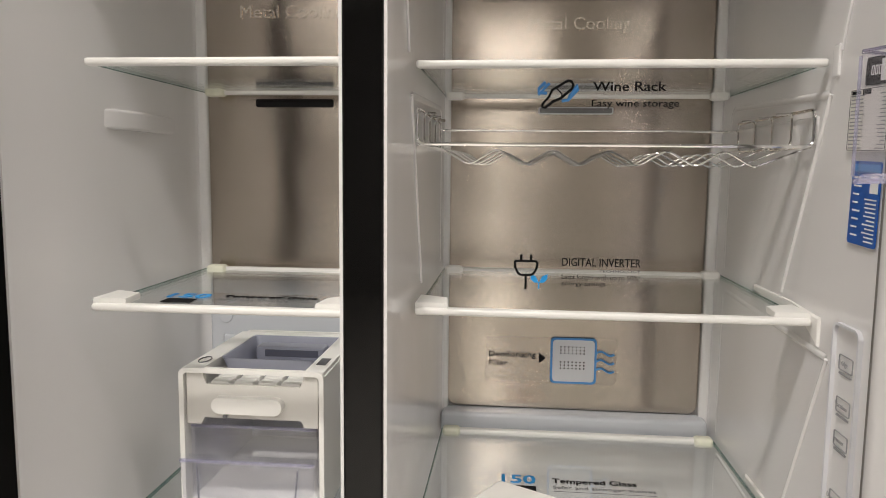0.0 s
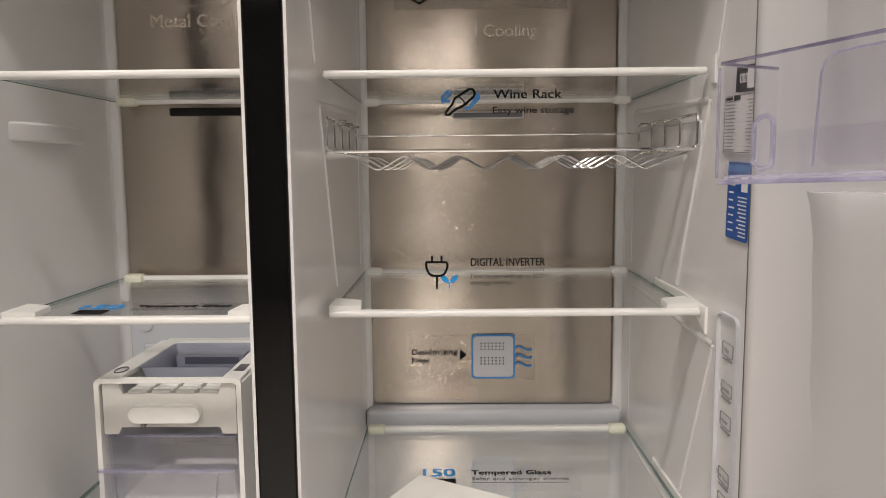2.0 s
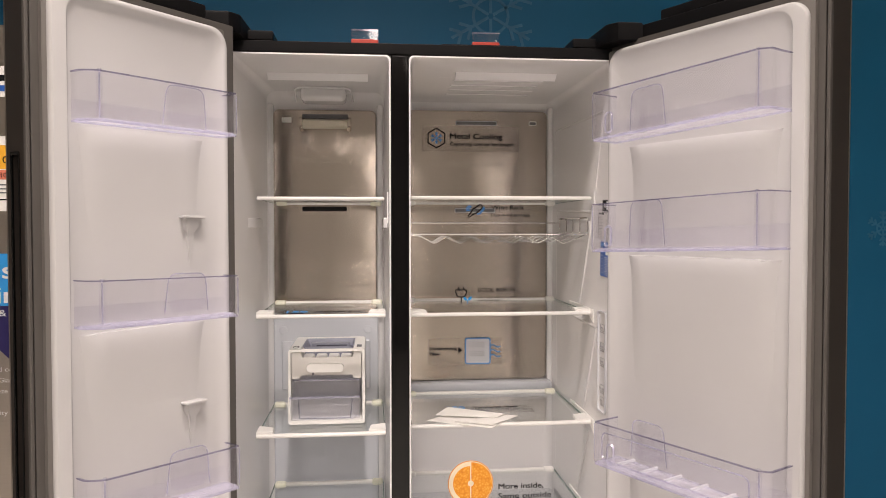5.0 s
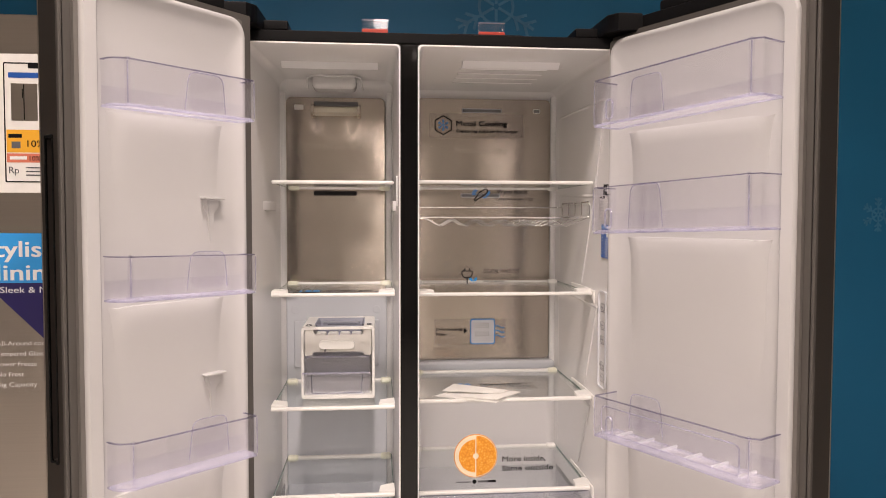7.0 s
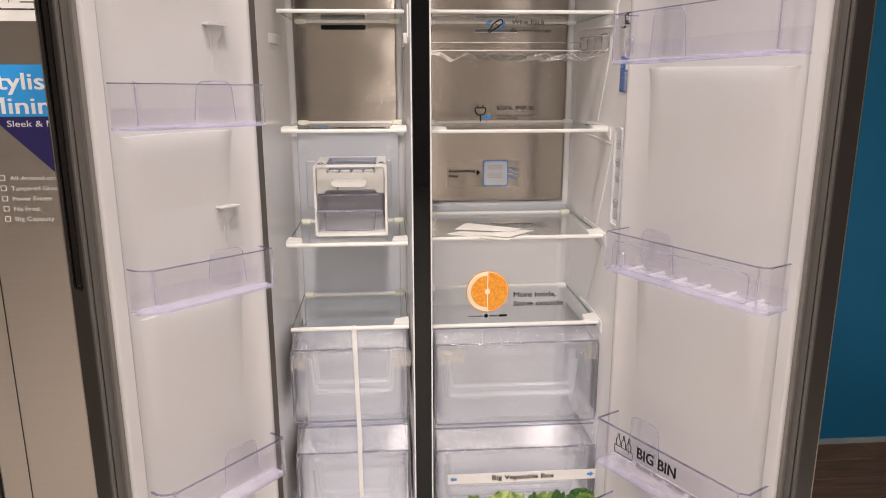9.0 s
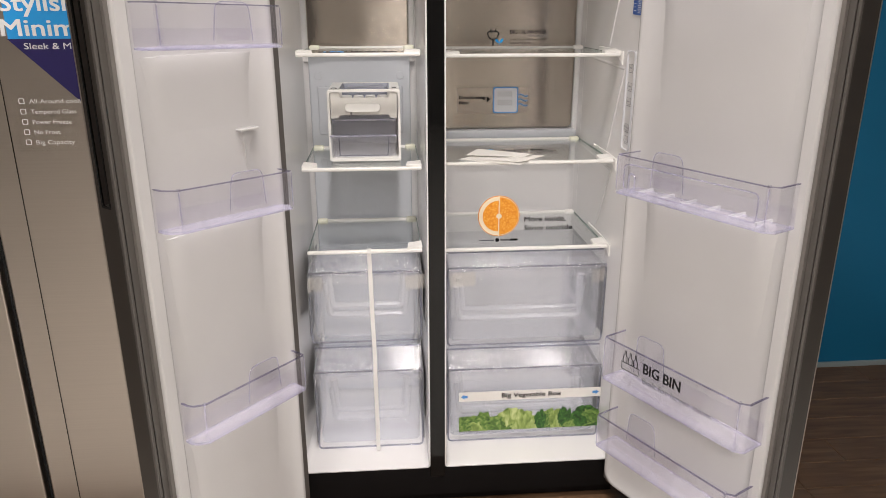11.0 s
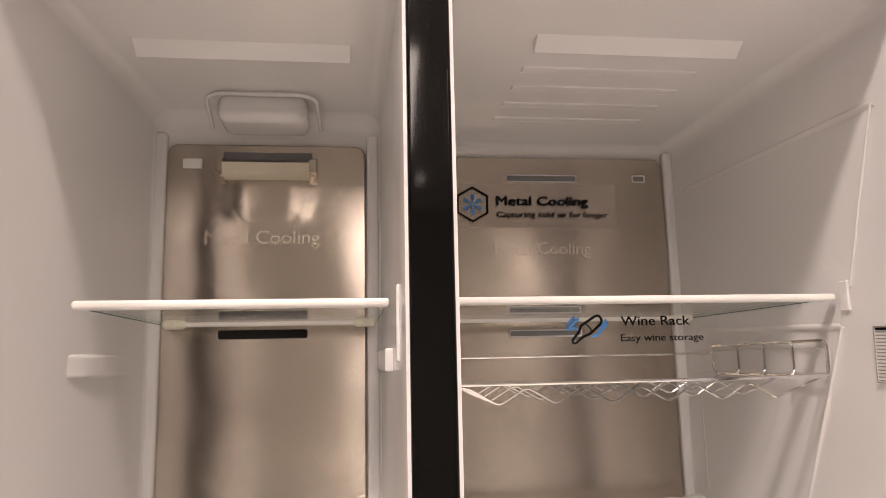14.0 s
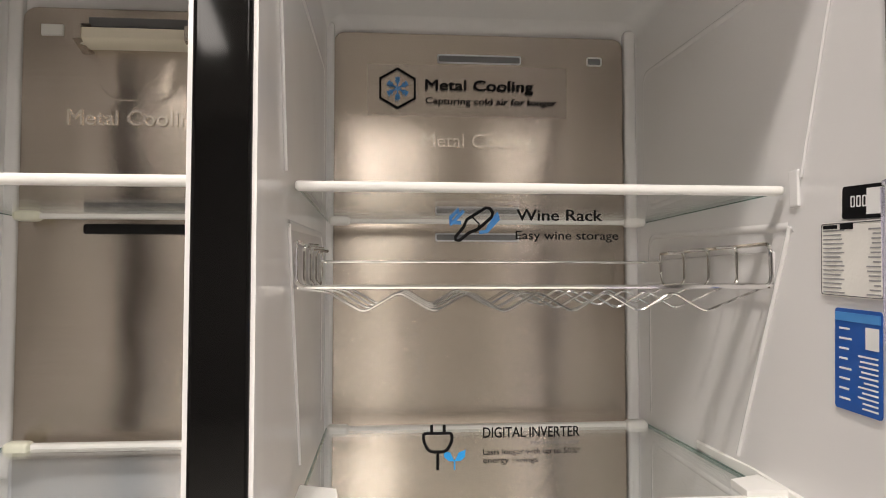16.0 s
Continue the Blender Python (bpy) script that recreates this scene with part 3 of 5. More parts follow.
# moulded side bays with a soft bead round them and a slanting front edge
def side_bay(x, inward, y_back, y_top, y_low, z0, z1, lip=False, root=0.0):
    def wall(y):
        return x - root * min(1.0, max(0.0, (0.335 - y) / 0.305))
    path = fillet([(0, y_back, z0), (0, y_back, z1), (0, y_top, z1 - 0.012)], 0.022, 6)
    rows = []
    for p in path:
        rows.append([(wall(p.y) + inward * h, p.y - w * 0.7, p.z - w * 0.7) for w, h in ((-0.008, -0.002), (-0.004, 0.0010), (0.0, 0.0016), (0.004, 0.0010), (0.009, -0.002))])
    bm = bmesh.new()
    verts = [[bm.verts.new(q) for q in row] for row in rows]
    for u, v in zip(verts, verts[1:]):
        for k in range(4):
            bm.faces.new((u[k], u[k + 1], v[k + 1], v[k]))
    part("bay_bead", bm, LINER, fridge, "", 80)
    front = [(wall(y_top) + inward * 0.0005, y_top, z1 - 0.012), (wall(y_low) + inward * 0.0005, y_low, z0)]
    part("bay_front_edge", tube(bmesh.new(), front, 0.0024 if lip else 0.0015, 8), LINER, fridge)
side_bay(FX1 - 0.004, -1, 0.500, 0.055, 0.117, 1.424, 1.626)
side_bay(FX1 - 0.004, -1, 0.485, 0.136, 0.241, 1.150, 1.393, True)
side_bay(FX1 - 0.004, -1, 0.485, 0.103, 0.205, 0.880, 1.112, True)
side_bay(FX1 - 0.004, -1, 0.485, 0.160, 0.262, 0.650, 0.845)
side_bay(FX0 + 0.004, 1, 0.485, 0.140, 0.240, 1.150, 1.393)
side_bay(FX0 + 0.004, 1, 0.500, 0.060, 0.117, 1.424, 1.626)
# ledges under the upper shelves
part("side_ledge", prism(bmesh.new(), [(ZX0 - 0.016, 0.150), (ZX0 - 0.004, 0.170), (ZX0 + 0.004, 0.225), (ZX0 + 0.004, 0.40), (ZX0 - 0.016, 0.40)], 1.342, 1.367, "xy", 0.004), LINER, fridge)
for x0, x1, y0, y1, z0, z1 in ((ZX1 - 0.012, ZX1 - 0.002, 0.16, 0.40, 1.342, 1.367), (FX1 - 0.0065, FX1 - 0.001, 0.165, 0.50, 1.328, 1.360)):
    part("side_ledge", boxed(x0, x1, y0, y1, z0, z1, 0.0025, 3), LINER, fridge)
part("shelf_stop", boxed(ZX1 - 0.006, ZX1 - 0.0015, 0.052, 0.068, 1.352, 1.424, 0.002, 3), LINER, fridge)
part("shelf_stop", boxed(FX1 - 0.0062, FX1 - 0.0025, 0.120, 0.135, 1.398, 1.432, 0.0018, 3), LINER, fridge)

# ceilings: lamp strips, ribs and the duct box
for x0, x1, y0, y1 in ((-0.384, -0.143, 0.172, 0.196), (0.066, 0.312, 0.126, 0.150)):
    bm = bmesh.new()
    prism(bm, [(y0, IZ1 - 0.0015), (y0 + 0.002, IZ1 - 0.0045), (y1 - 0.004, IZ1 - 0.0175), (y1, IZ1 - 0.016), (y1 + 0.002, IZ1 - 0.0015)], x0, x1, "yz", 0.0012)
    part("lamp_cover", bm, LINER, fridge, "white ceiling lamp cover, switched off")
part("duct_box", boxed(-0.322, -0.202, 0.335, 0.412, IZ1 - 0.040, IZ1 - 0.002, 0.014, 5), LINER, fridge)
bm = bmesh.new()
tube(bm, fillet([(-0.338, 0.405, IZ1 - 0.030), (-0.334, 0.330, IZ1 - 0.012), (-0.318, 0.318, IZ1 - 0.010), (-0.206, 0.318, IZ1 - 0.010), (-0.190, 0.330, IZ1 - 0.012), (-0.186, 0.405, IZ1 - 0.030)], 0.016, 5), 0.0028, 10)
part("duct_lip", bm, LINER, fridge, "", 80)
part("ceiling_rib", boxed(0.03, 0.34, 0.19, 0.47, IZ1 - 0.0036, IZ1 - 0.001, 0.0024, 3), LINER, fridge)
for k in range(4):
    part("ceiling_rib", boxed(0.07, 0.30, 0.215 + 0.062 * k, 0.232 + 0.062 * k, IZ1 - 0.0058, IZ1 - 0.003, 0.0026, 3), LINER, fridge)

# control strip low on the right-hand wall
bm = bmesh.new()
ring_plate(bm, rrect(0.030, 0.088, 0.905, 1.146, 0.010, 4), rrect(0.033, 0.085, 0.908, 1.143, 0.008, 4), FX1 - 0.0075, FX1 - 0.001, "yz")
cs = part("control_strip", bm, PALE, fridge, "narrow white control strip")
KEY_WORDS = {1.106: "Fridge", 1.062: "Vacation", 1.026: "Freezer", 0.962: "Door Alarm", 0.933: "Lock"}
for z in KEY_WORDS:
    bm = bmesh.new()
    ring_plate(bm, rrect(0.046, 0.076, z - 0.008, z + 0.008, 0.002, 2), rrect(0.0467, 0.0753, z - 0.0073, z + 0.0073, 0.002, 2), FX1 - 0.0042, FX1 - 0.0022, "yz")
    part("key_outline", bm, INK_PALE, cs)
    part("lettering", at(letters(KEY_WORDS[z], 0.0052, None, 0.0005), pose(FX1 - 0.0046, 0.061 + 0.0019 * len(KEY_WORDS[z]), z - 0.0024, 0, 0, -90)), INK_PALE, cs)
    part("key_marks", boxed(FX1 - 0.0042, FX1 - 0.0022, 0.048, 0.074, z - 0.0125, z - 0.0105), INK_PALE, cs)

# hinge covers on the cabinet top
for sg, xe in ((-1, OX0), (1, OX1)):
    bm = bmesh.new()
    prism(bm, [(xe, -0.070), (xe - sg * 0.055, -0.070), (xe - sg * 0.075, -0.045), (xe - sg * 0.080, 0.085), (xe, 0.085)][::-sg], OZ1 + 0.0005, OZ1 + 0.042, "xy", 0.006)
    hc = part("hinge_cover", bm, BLACK_MATT, fridge, "black plastic hinge cover")
    part("cable_cover", boxed(xe - sg * 0.080, xe - sg * 0.135, 0.0, 0.08, OZ1 + 0.0005, OZ1 + 0.022, 0.004), BLACK_MATT, hc)


# ---- the doors ----
def door(sg, p0, angle, length, label, recess, hinge, body):
    """A door seen from its hinge: s runs from the hinge to the free edge, w towards the inside."""
    a = radians(angle)
    d = (sg * math.sin(a), -math.cos(a))
    # a mirrored pair: the local x axis is turned so that both stay right-handed
    lx = 1 if sg < 0 else -1
    rz = math.degrees(math.atan2(lx * d[1], lx * d[0]))
    m = pose(p0[0], p0[1], 0, 0, 0, rz)
    dr = new("door")
    dr.parent = fridge
    dr.matrix_local = m
    tagged(dr, label)
    L, T, z0, z1 = length, 0.074, -0.03, 1.753
    def B(bm, s0, s1, w0, w1, za, zb, bev=0.0, seg=2):
        return box(bm, lx * s0, lx * s1, w0, w1, za, zb, bev, seg)
    end = L + 0.022
    if recess:
        part("door_core", B(bmesh.new(), body, end - 0.022, -T + 0.002, -0.012, z0, z1), SKIN_SIDE, dr, "dark brown door edge")
        for w0, w1, za, zb in ((-T + 0.002, -0.012, 1.46, z1), (-T + 0.002, -0.012, z0, 0.898), (-T + 0.002, -T + 0.018, 0.898, 1.46), (-0.034, -0.012, 0.898, 1.46)):
            part("edge_block", B(bmesh.new(), end - 0.022, end, w0, w1, za, zb), SKIN_SIDE, dr)
        part("handle_recess", B(bmesh.new(), end - 0.0215, end - 0.019, -T + 0.018, -0.034, 0.898, 1.46), BLACK_HOLE, dr, "deep black recessed grip")
        bm = bmesh.new()
        ring_plate(bm, rrect(-T + 0.014, -0.030, 0.893, 1.465, 0.004, 3), rrect(-T + 0.0185, -0.0345, 0.898, 1.460, 0.004, 3), lx * (end - 0.002), lx * (end + 0.001), "yz")
        part("grip_rim", bm, BLACK_GLOSS, dr)
    else:
        part("door_core", B(bmesh.new(), body, end, -T + 0.002, -0.012, z0, z1), SKIN_SIDE, dr, "dark brown door edge")
    part("door_skin", B(bmesh.new(), body, end, -T - 0.004, -T + 0.0015, z0, z1, 0.002), STEEL_DOOR, dr, "brushed dark steel front")
    part("edge_trim", B(bmesh.new(), end - 0.004, end + 0.003, -0.0118, -0.003, z0, z1, 0.002), FRAME_GREY, dr)
    # grey frame round the gasket, in steps
    outer = rrect(hinge, end - 0.005, z0 + 0.002, z1 - 0.002, 0.004, 3)
    inner = rrect(0.012, L - 0.012, z0 + 0.036, z1 - 0.036, 0.02, 3)
    o2, i2 = [(lx * p, q) for p, q in outer], [(lx * p, q) for p, q in inner]
    part("door_frame", ring_plate(bmesh.new(), o2, i2, -0.0119, -0.002), FRAME_GREY, dr, "dark grey plastic door frame")
    go = [(lx * p, q) for p, q in rrect(max(-0.004, hinge + 0.001), L + 0.004, z0 + 0.018, z1 - 0.018, 0.006, 3)]
    gi = [(lx * p, q) for p, q in rrect(0.010, L - 0.010, z0 + 0.032, z1 - 0.032, 0.006, 3)]
    part("gasket", ring_plate(bmesh.new(), go, gi, -0.0015, 0.008), GASKET, dr, "grey rubber door gasket")
    # moulded white inner side: a raised rim and a shallow tray
    bm = bmesh.new()
    rows = []
    # insets at the hinge, the free edge and the top and bottom, then the height and the corner
    for ih, jf, it, w, r in ((0.008, 0.008, 0.008, -0.011, 0.036), (0.008, 0.008, 0.008, 0.010, 0.036), (0.009, 0.009, 0.009, 0.015, 0.036), (0.012, 0.012, 0.012, 0.018, 0.036),
                             (0.017, 0.033, 0.017, 0.0185, 0.034), (0.020, 0.0365, 0.020, 0.0165, 0.032), (0.027, 0.0385, 0.030, 0.010, 0.032), (0.040, 0.0400, 0.050, 0.0045, 0.032), (0.056, 0.044, 0.075, 0.002, 0.032), (0.070, 0.060, 0.095, 0.0015, 0.032)):
        rows.append([(lx * p, w, q) for p, q in rrect(ih - (0.014 if recess else 0.004), L - jf + 0.004, z0 + 0.008 + it, z1 - 0.010 - it, r, 6)])
    loft(bm, rows)
    part("door_liner", bm, DOOR_WHITE_DIM, dr, "white moulded plastic inner door", 40)
    # black top cap
    bm = B(bmesh.new(), 0.02, L * 0.8, -T + 0.006, -0.014, z1 + 0.0005, z1 + 0.030, 0.005)
    B(bm, L * 0.25, L * 0.55, -T + 0.008, -0.020, z1 + 0.028, z1 + 0.052, 0.005)
    part("top_cap", bm, BLACK_MATT, dr)
    return dr, lx, m


left_door, lxl, ml = door(-1, (-0.435, -0.108), 40.2, 0.348, "open freezer door with a white moulded inside", True, -0.034, -0.034)
right_door, lxr, mr = door(1, (0.403, -0.007), 28.3, 0.464, "open fridge door with a white moulded inside", False, -0.003, 0.032)
# spare lugs for bins on the inner doors
for dr, lx, L, zs in ((left_door, lxl, 0.348, (1.365, 1.010)),):
    for z in zs:
        bm = bmesh.new()
        prism(bm, [(lx * p, q) for p, q in rrect(0.052, 0.100, z - 0.005, z, 0.002, 3)][::lx], 0.001, 0.020, "xz", 0.0015)
        part("bin_lug", bm, DOOR_WHITE_DIM, dr)
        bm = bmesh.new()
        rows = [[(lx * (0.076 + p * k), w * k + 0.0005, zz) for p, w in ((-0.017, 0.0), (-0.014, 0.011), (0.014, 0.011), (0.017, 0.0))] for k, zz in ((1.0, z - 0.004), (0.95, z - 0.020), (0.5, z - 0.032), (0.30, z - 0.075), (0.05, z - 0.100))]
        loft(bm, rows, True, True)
        part("lug_keel", bm, DOOR_WHITE_DIM, dr, "", 50)


# moulded ledges under the bins, each fading out downwards
for dr, lx, s0, s1, out, pads in ((left_door, lxl, 0.040, 0.300, 0.011, ((1.512, 1.300), (1.162, 0.965), (0.822, 0.520), (0.376, 0.10))),
                                  (right_door, lxr, 0.050, 0.412, 0.020, ((1.519, 1.310), (1.283, 0.965), (0.827, 0.520), (0.341, 0.265)))):
    for z1, z0 in pads:
        bm = bmesh.new()
        rows = []
        for f, w, e in ((0.0, 0.001, 0.000), (0.0, out * 0.86, 0.002), (0.012, out, 0.006), (0.035, out * 0.93, 0.010), (0.30 * (z1 - z0), out * 0.58, 0.012), (0.55 * (z1 - z0), out * 0.28, 0.013), (0.75 * (z1 - z0), out * 0.11, 0.014), (0.90 * (z1 - z0), out * 0.03 + 0.0006, 0.015), (z1 - z0, 0.0004, 0.015)):
            a, b = s0 + e, s1 - e
            rows.append([(lx * p, q, z1 - f - r) for p, q, r in ((a, 0.001, 0.0), (a + 0.010, w * 0.3 + 0.001, 0.002), (a + 0.024, w * 0.78 + 0.001, 0.002), (a + 0.045, w, 0.0), (b - 0.045, w, 0.0), (b - 0.024, w * 0.78 + 0.001, 0.002), (b - 0.010, w * 0.3 + 0.001, 0.002), (b, 0.001, 0.0))])
        loft(bm, rows, True, True)
        part("door_ledge", bm, DOOR_WHITE_DIM, dr, "", 75)


def door_bin(m, lx, s0, s1, z0, z1, label, group, ribs=False, pill=False, deep=0.095, tab=True, back=0.020, rise=0.0):
    """A clear bin that hangs on a door, with a cut-off outer corner."""
    t = thing("door_bin", label, "door bin", m, group)
    tail = 0.024 if back < 0.015 else 0.017
    pts = [(lx * p, q) for p, q in ((s0, back), (s1 + tail, back), (s1 + tail, deep - 0.026), (s1 + 0.018, deep - 0.014), (s1, deep), (s0 + 0.004, deep), (s0, deep - 0.004))]
    if lx < 0:
        pts = pts[::-1]
    bm = bmesh.new()
    def u_shape(d, thick):
        outer = offset_loop(pts, d) if d else pts
        inner = offset_loop(pts, d + thick)
        turn = (lambda q: q[1:] + q[:1]) if lx > 0 else (lambda q: q[-1:] + q[:-1])
        return turn(outer) + turn(inner)[::-1]
    prism(bm, u_shape(0.0, 0.003), z0 + 0.003, z1, "xy")
    part("bin_wall", bm, ACRYLIC, t)
    low = [(lx * s0, back), (lx * (s1 + tail), back), (lx * (s1 + tail), back + 0.003), (lx * s0, back + 0.003)]
    part("bin_back", prism(bmesh.new(), low[::lx], z0 + 0.003, z0 + 0.45 * (z1 - z0), "xy"), ACRYLIC, t)
    part("bin_floor", prism(bmesh.new(), offset_loop(pts, 0.0035), z0, z0 + 0.004, "xy"), BIN_FLOOR, t)
    bm = bmesh.new()
    prism(bm, u_shape(-0.0006, 0.0042), z1 - 0.0008, z1 + 0.0014, "xy")
    part("bin_rim", bm, RIM_LINE, t, "dark violet tinted rim")
    part("bin_corner", tube(bmesh.new(), [(lx * (s1 - 0.001), deep - 0.005, z0 + 0.004), (lx * (s1 - 0.001), deep - 0.005, z1 - 0.001)], 0.0052, 10), ACRYLIC, t, "rounded clear corner")
    # a tiny tip added to draw the glint on the bin corner
    part("corner_glint", tube(bmesh.new(), [(lx * (s1 - 0.001), deep - 0.004, z1 - 0.001), (lx * (s1 - 0.001), deep - 0.004, z1 + 0.0035)], 0.0035, 10), SPARK, t)
    bm = bmesh.new()
    ring_wall(bm, offset_loop(pts, -0.0005), 0.0045, z0 - 0.0018, z0 + 0.0022)
    part("bin_foot", bm, ACRYLIC_EDGE, t)
    for s in (s0, s1):
        part("bin_seam", tube(bmesh.new(), [(lx * (s + 0.001), deep - 0.0015, z0 + 0.004), (lx * (s + 0.001), deep - 0.0015, z1 - 0.003)], 0.0013, 6), ACRYLIC_EDGE, t)
    # fine ribs along the front lower edge of the floor
    bm = bmesh.new()
    n = int((s1 - s0) / 0.008)
    for k in range(n):
        s = s0 + 0.006 + k * 0.008
        box(bm, lx * s, lx * (s + 0.003), deep - 0.026, deep - 0.006, z0 + 0.0042, z0 + 0.006)
    part("floor_ribs", bm, BIN_FLOOR, t)
    if tab:
        zt = z1 + 0.006
        bm = bmesh.new()
        prism(bm, [(lx * p, q) for p, q in rrect(s0 + 0.045, s0 + 0.125, z0 + 0.012, zt, 0.018, 5)][::lx], back + 0.0005, back + 0.0040, "xz")
        part("hanging_tab", bm, ACRYLIC, t)
        bm = bmesh.new()
        tube(bm, fillet([(lx * (s0 + 0.040), back + 0.0025, z0 + 0.012), (lx * (s0 + 0.045), back + 0.0025, zt), (lx * (s0 + 0.125), back + 0.0025, zt), (lx * (s0 + 0.135), back + 0.0025, z0 + 0.012)], 0.018), 0.0012, 6)
        part("tab_edge", bm, ACRYLIC_EDGE, t)
    if pill:
        bm = bmesh.new()
        loop = [(lx * p, deep + 0.001, q) for p, q in rrect(s0 + 0.040, s0 + 0.058, z0 + 0.010, z0 + 0.052, 0.0088, 6)]
        tube(bm, loop, 0.0022, 6, True)
        part("pill_bead", bm, ACRYLIC_EDGE, t)
    if ribs:
        for k in range(6):
            s = s0 + 0.05 + k * (s1 - s0 - 0.08) / 5
            part("floor_bar", box(bmesh.new(), lx * s, lx * (s + 0.006), back + 0.006, deep - 0.016, z0 + 0.0045, z0 + 0.011, 0.002), STEP, t)
        bm = bmesh.new()
        loop = [(lx * p, deep - 0.0045, q) for p, q in rrect(s0 + 0.02, s1 - 0.02, z0 + 0.012, z1 - 0.018, 0.012, 5)]
        tube(bm, loop, 0.0016, 6, True)
        part("front_bead", bm, ACRYLIC_EDGE, t)
    # a bin that hangs a little askew
    for ob in t.children if rise else ():
        for v in ob.data.vertices:
            v.co.z += rise * (lx * v.co.x - s0) / (s1 - s0)
    return t


GL, GR = "freezer door bins", "fridge door bins"
door_bin(ml, lxl, 0.006, 0.284, 1.521, 1.602, "clear violet-tinted bin, top one on the freezer door", GL, deep=0.058, back=0.012, rise=-0.004)
door_bin(ml, lxl, 0.006, 0.284, 1.170, 1.248, "clear violet-tinted bin on the freezer door", GL, deep=0.058, back=0.012, rise=0.006)
door_bin(ml, lxl, 0.006, 0.284, 0.830, 0.912, "clear violet-tinted bin on the freezer door", GL, deep=0.058, back=0.012, rise=0.012)
door_bin(ml, lxl, 0.006, 0.284, 0.385, 0.474, "clear violet-tinted bin with ribbed floor, low on the freezer door", GL, deep=0.058, back=0.012)
door_bin(mr, lxr, 0.033, 0.418, 1.528, 1.628, "clear violet-tinted bin, top one on the fridge door", GR, pill=True, deep=0.096, rise=0.016)
door_bin(mr, lxr, 0.033, 0.418, 1.291, 1.391, "clear violet-tinted bin on the fridge door", GR, pill=True, deep=0.096, rise=0.013)
door_bin(mr, lxr, 0.042, 0.427, 0.835, 0.924, "clear violet-tinted bin with barred floor on the fridge door", GR, ribs=True, pill=True)
door_bin(mr, lxr, 0.044, 0.431, 0.350, 0.464, "deep clear bin with black lettering on the fridge door", GR, deep=0.094)
door_bin(mr, lxr, 0.040, 0.427, 0.150, 0.240, "clear violet-tinted bin, lowest one on the fridge door", GR)


# ---- shelves ----
def shelf(x0, x1, y0, y1, z, label, group, clips="", rail=CLIP, bracket=False):
    """A glass shelf: pane, white front trim, rear rail, side clips."""
    t = thing("glass_shelf", label, "shelf", pose(0, 0, 0), group)
    part("glass_pane", boxed(x0 + 0.006, x1 - 0.006, y0 + 0.010, y1, z - 0.008, z - 0.004), GLASS, t)
    part("front_trim", boxed(x0 + 0.003, x1 - 0.003, y0, y0 + 0.014, z - 0.0105, z - 0.002, 0.0032, 3), TRIM, t, "white plastic front trim")
    part("pane_edge", boxed(x0 + 0.0045, x0 + 0.0062, y0 + 0.016, y1, z - 0.0085, z - 0.0035), GLASS_EDGE, t)
    part("pane_edge", boxed(x1 - 0.0062, x1 - 0.0045, y0 + 0.016, y1, z - 0.0085, z - 0.0035), GLASS_EDGE, t)
    part("rear_rail", boxed(x0 + 0.02, x1 - 0.02, y1 - 0.010, y1 + 0.004, z - 0.011, z - 0.001, 0.0035, 3), TRIM, t)
    for xa, xb in ((x0 + 0.006, x0 + 0.036), (x1 - 0.036, x1 - 0.006)):
        part("rear_clip", boxed(xa, xb, y1 - 0.016, y1 + 0.006, z - 0.014, z + 0.002, 0.006, 3), rail, t)
    for c in clips:
        xa, xb = (x0 + 0.003, x0 + 0.042) if c == "l" else (x1 - 0.042, x1 - 0.003)
        bm = bmesh.new()
        prism(bm, [(xa, y0 + 0.006), (xb, y0 + 0.006), (xb - 0.004, y0 + 0.045), (xa, y0 + 0.060)] if c == "l" else [(xa, y0 + 0.006), (xb, y0 + 0.006), (xb, y0 + 0.060), (xa + 0.004, y0 + 0.045)], z - 0.004, z + 0.004, "xy", 0.0015)
        part("side_clip", bm, TRIM, t)
    if bracket:
        bm = bmesh.new()
        prism(bm, [(y0 - 0.012, z - 0.030), (y0 - 0.012, z + 0.002), (y0 + 0.07, z + 0.006), (y0 + 0.20, z + 0.006), (y0 + 0.20, z - 0.004), (y0 + 0.03, z - 0.006)], x1 - 0.003, x1 + 0.004, "yz", 0.002)
        part("side_bracket", bm, TRIM, t)
    return t


GZ, GF = "freezer shelves", "fridge shelves"
shelf(ZX0 + 0.025, ZX1 - 0.008, 0.070, 0.385, 1.415, "upper clear glass freezer shelf with white front trim", GZ)
shelf(ZX0 + 0.021, ZX1 - 0.006, 0.070, 0.385, 1.146, "clear glass freezer shelf with white clips and a printed film", GZ, "lr")
shelf(ZX0 + 0.018, ZX1 - 0.006, 0.076, 0.385, 0.870, "clear glass freezer shelf with white clips under the ice maker", GZ, "lr")
shelf(ZX0 + 0.018, ZX1 - 0.006, 0.080, 0.385, 0.652, "clear glass freezer shelf over the drawers", GZ, "r")
shelf(FX0 + 0.006, FX1 - 0.004, 0.138, 0.495, 1.421, "upper clear glass fridge shelf with white front trim", GF, rail=TRIM)
shelf(FX0 + 0.006, FX1 - 0.004, 0.138, 0.495, 1.138, "clear glass fridge shelf with white clips", GF, "lr", TRIM, True)
shelf(FX0 + 0.006, FX1 - 0.004, 0.130, 0.485, 0.868, "clear glass fridge shelf with leaflets lying on it", GF, "r", CLIP, True)
shelf(FX0 + 0.006, FX1 - 0.004, 0.132, 0.495, 0.632, "clear glass fridge shelf over the drawers", GF, "r", TRIM, True)

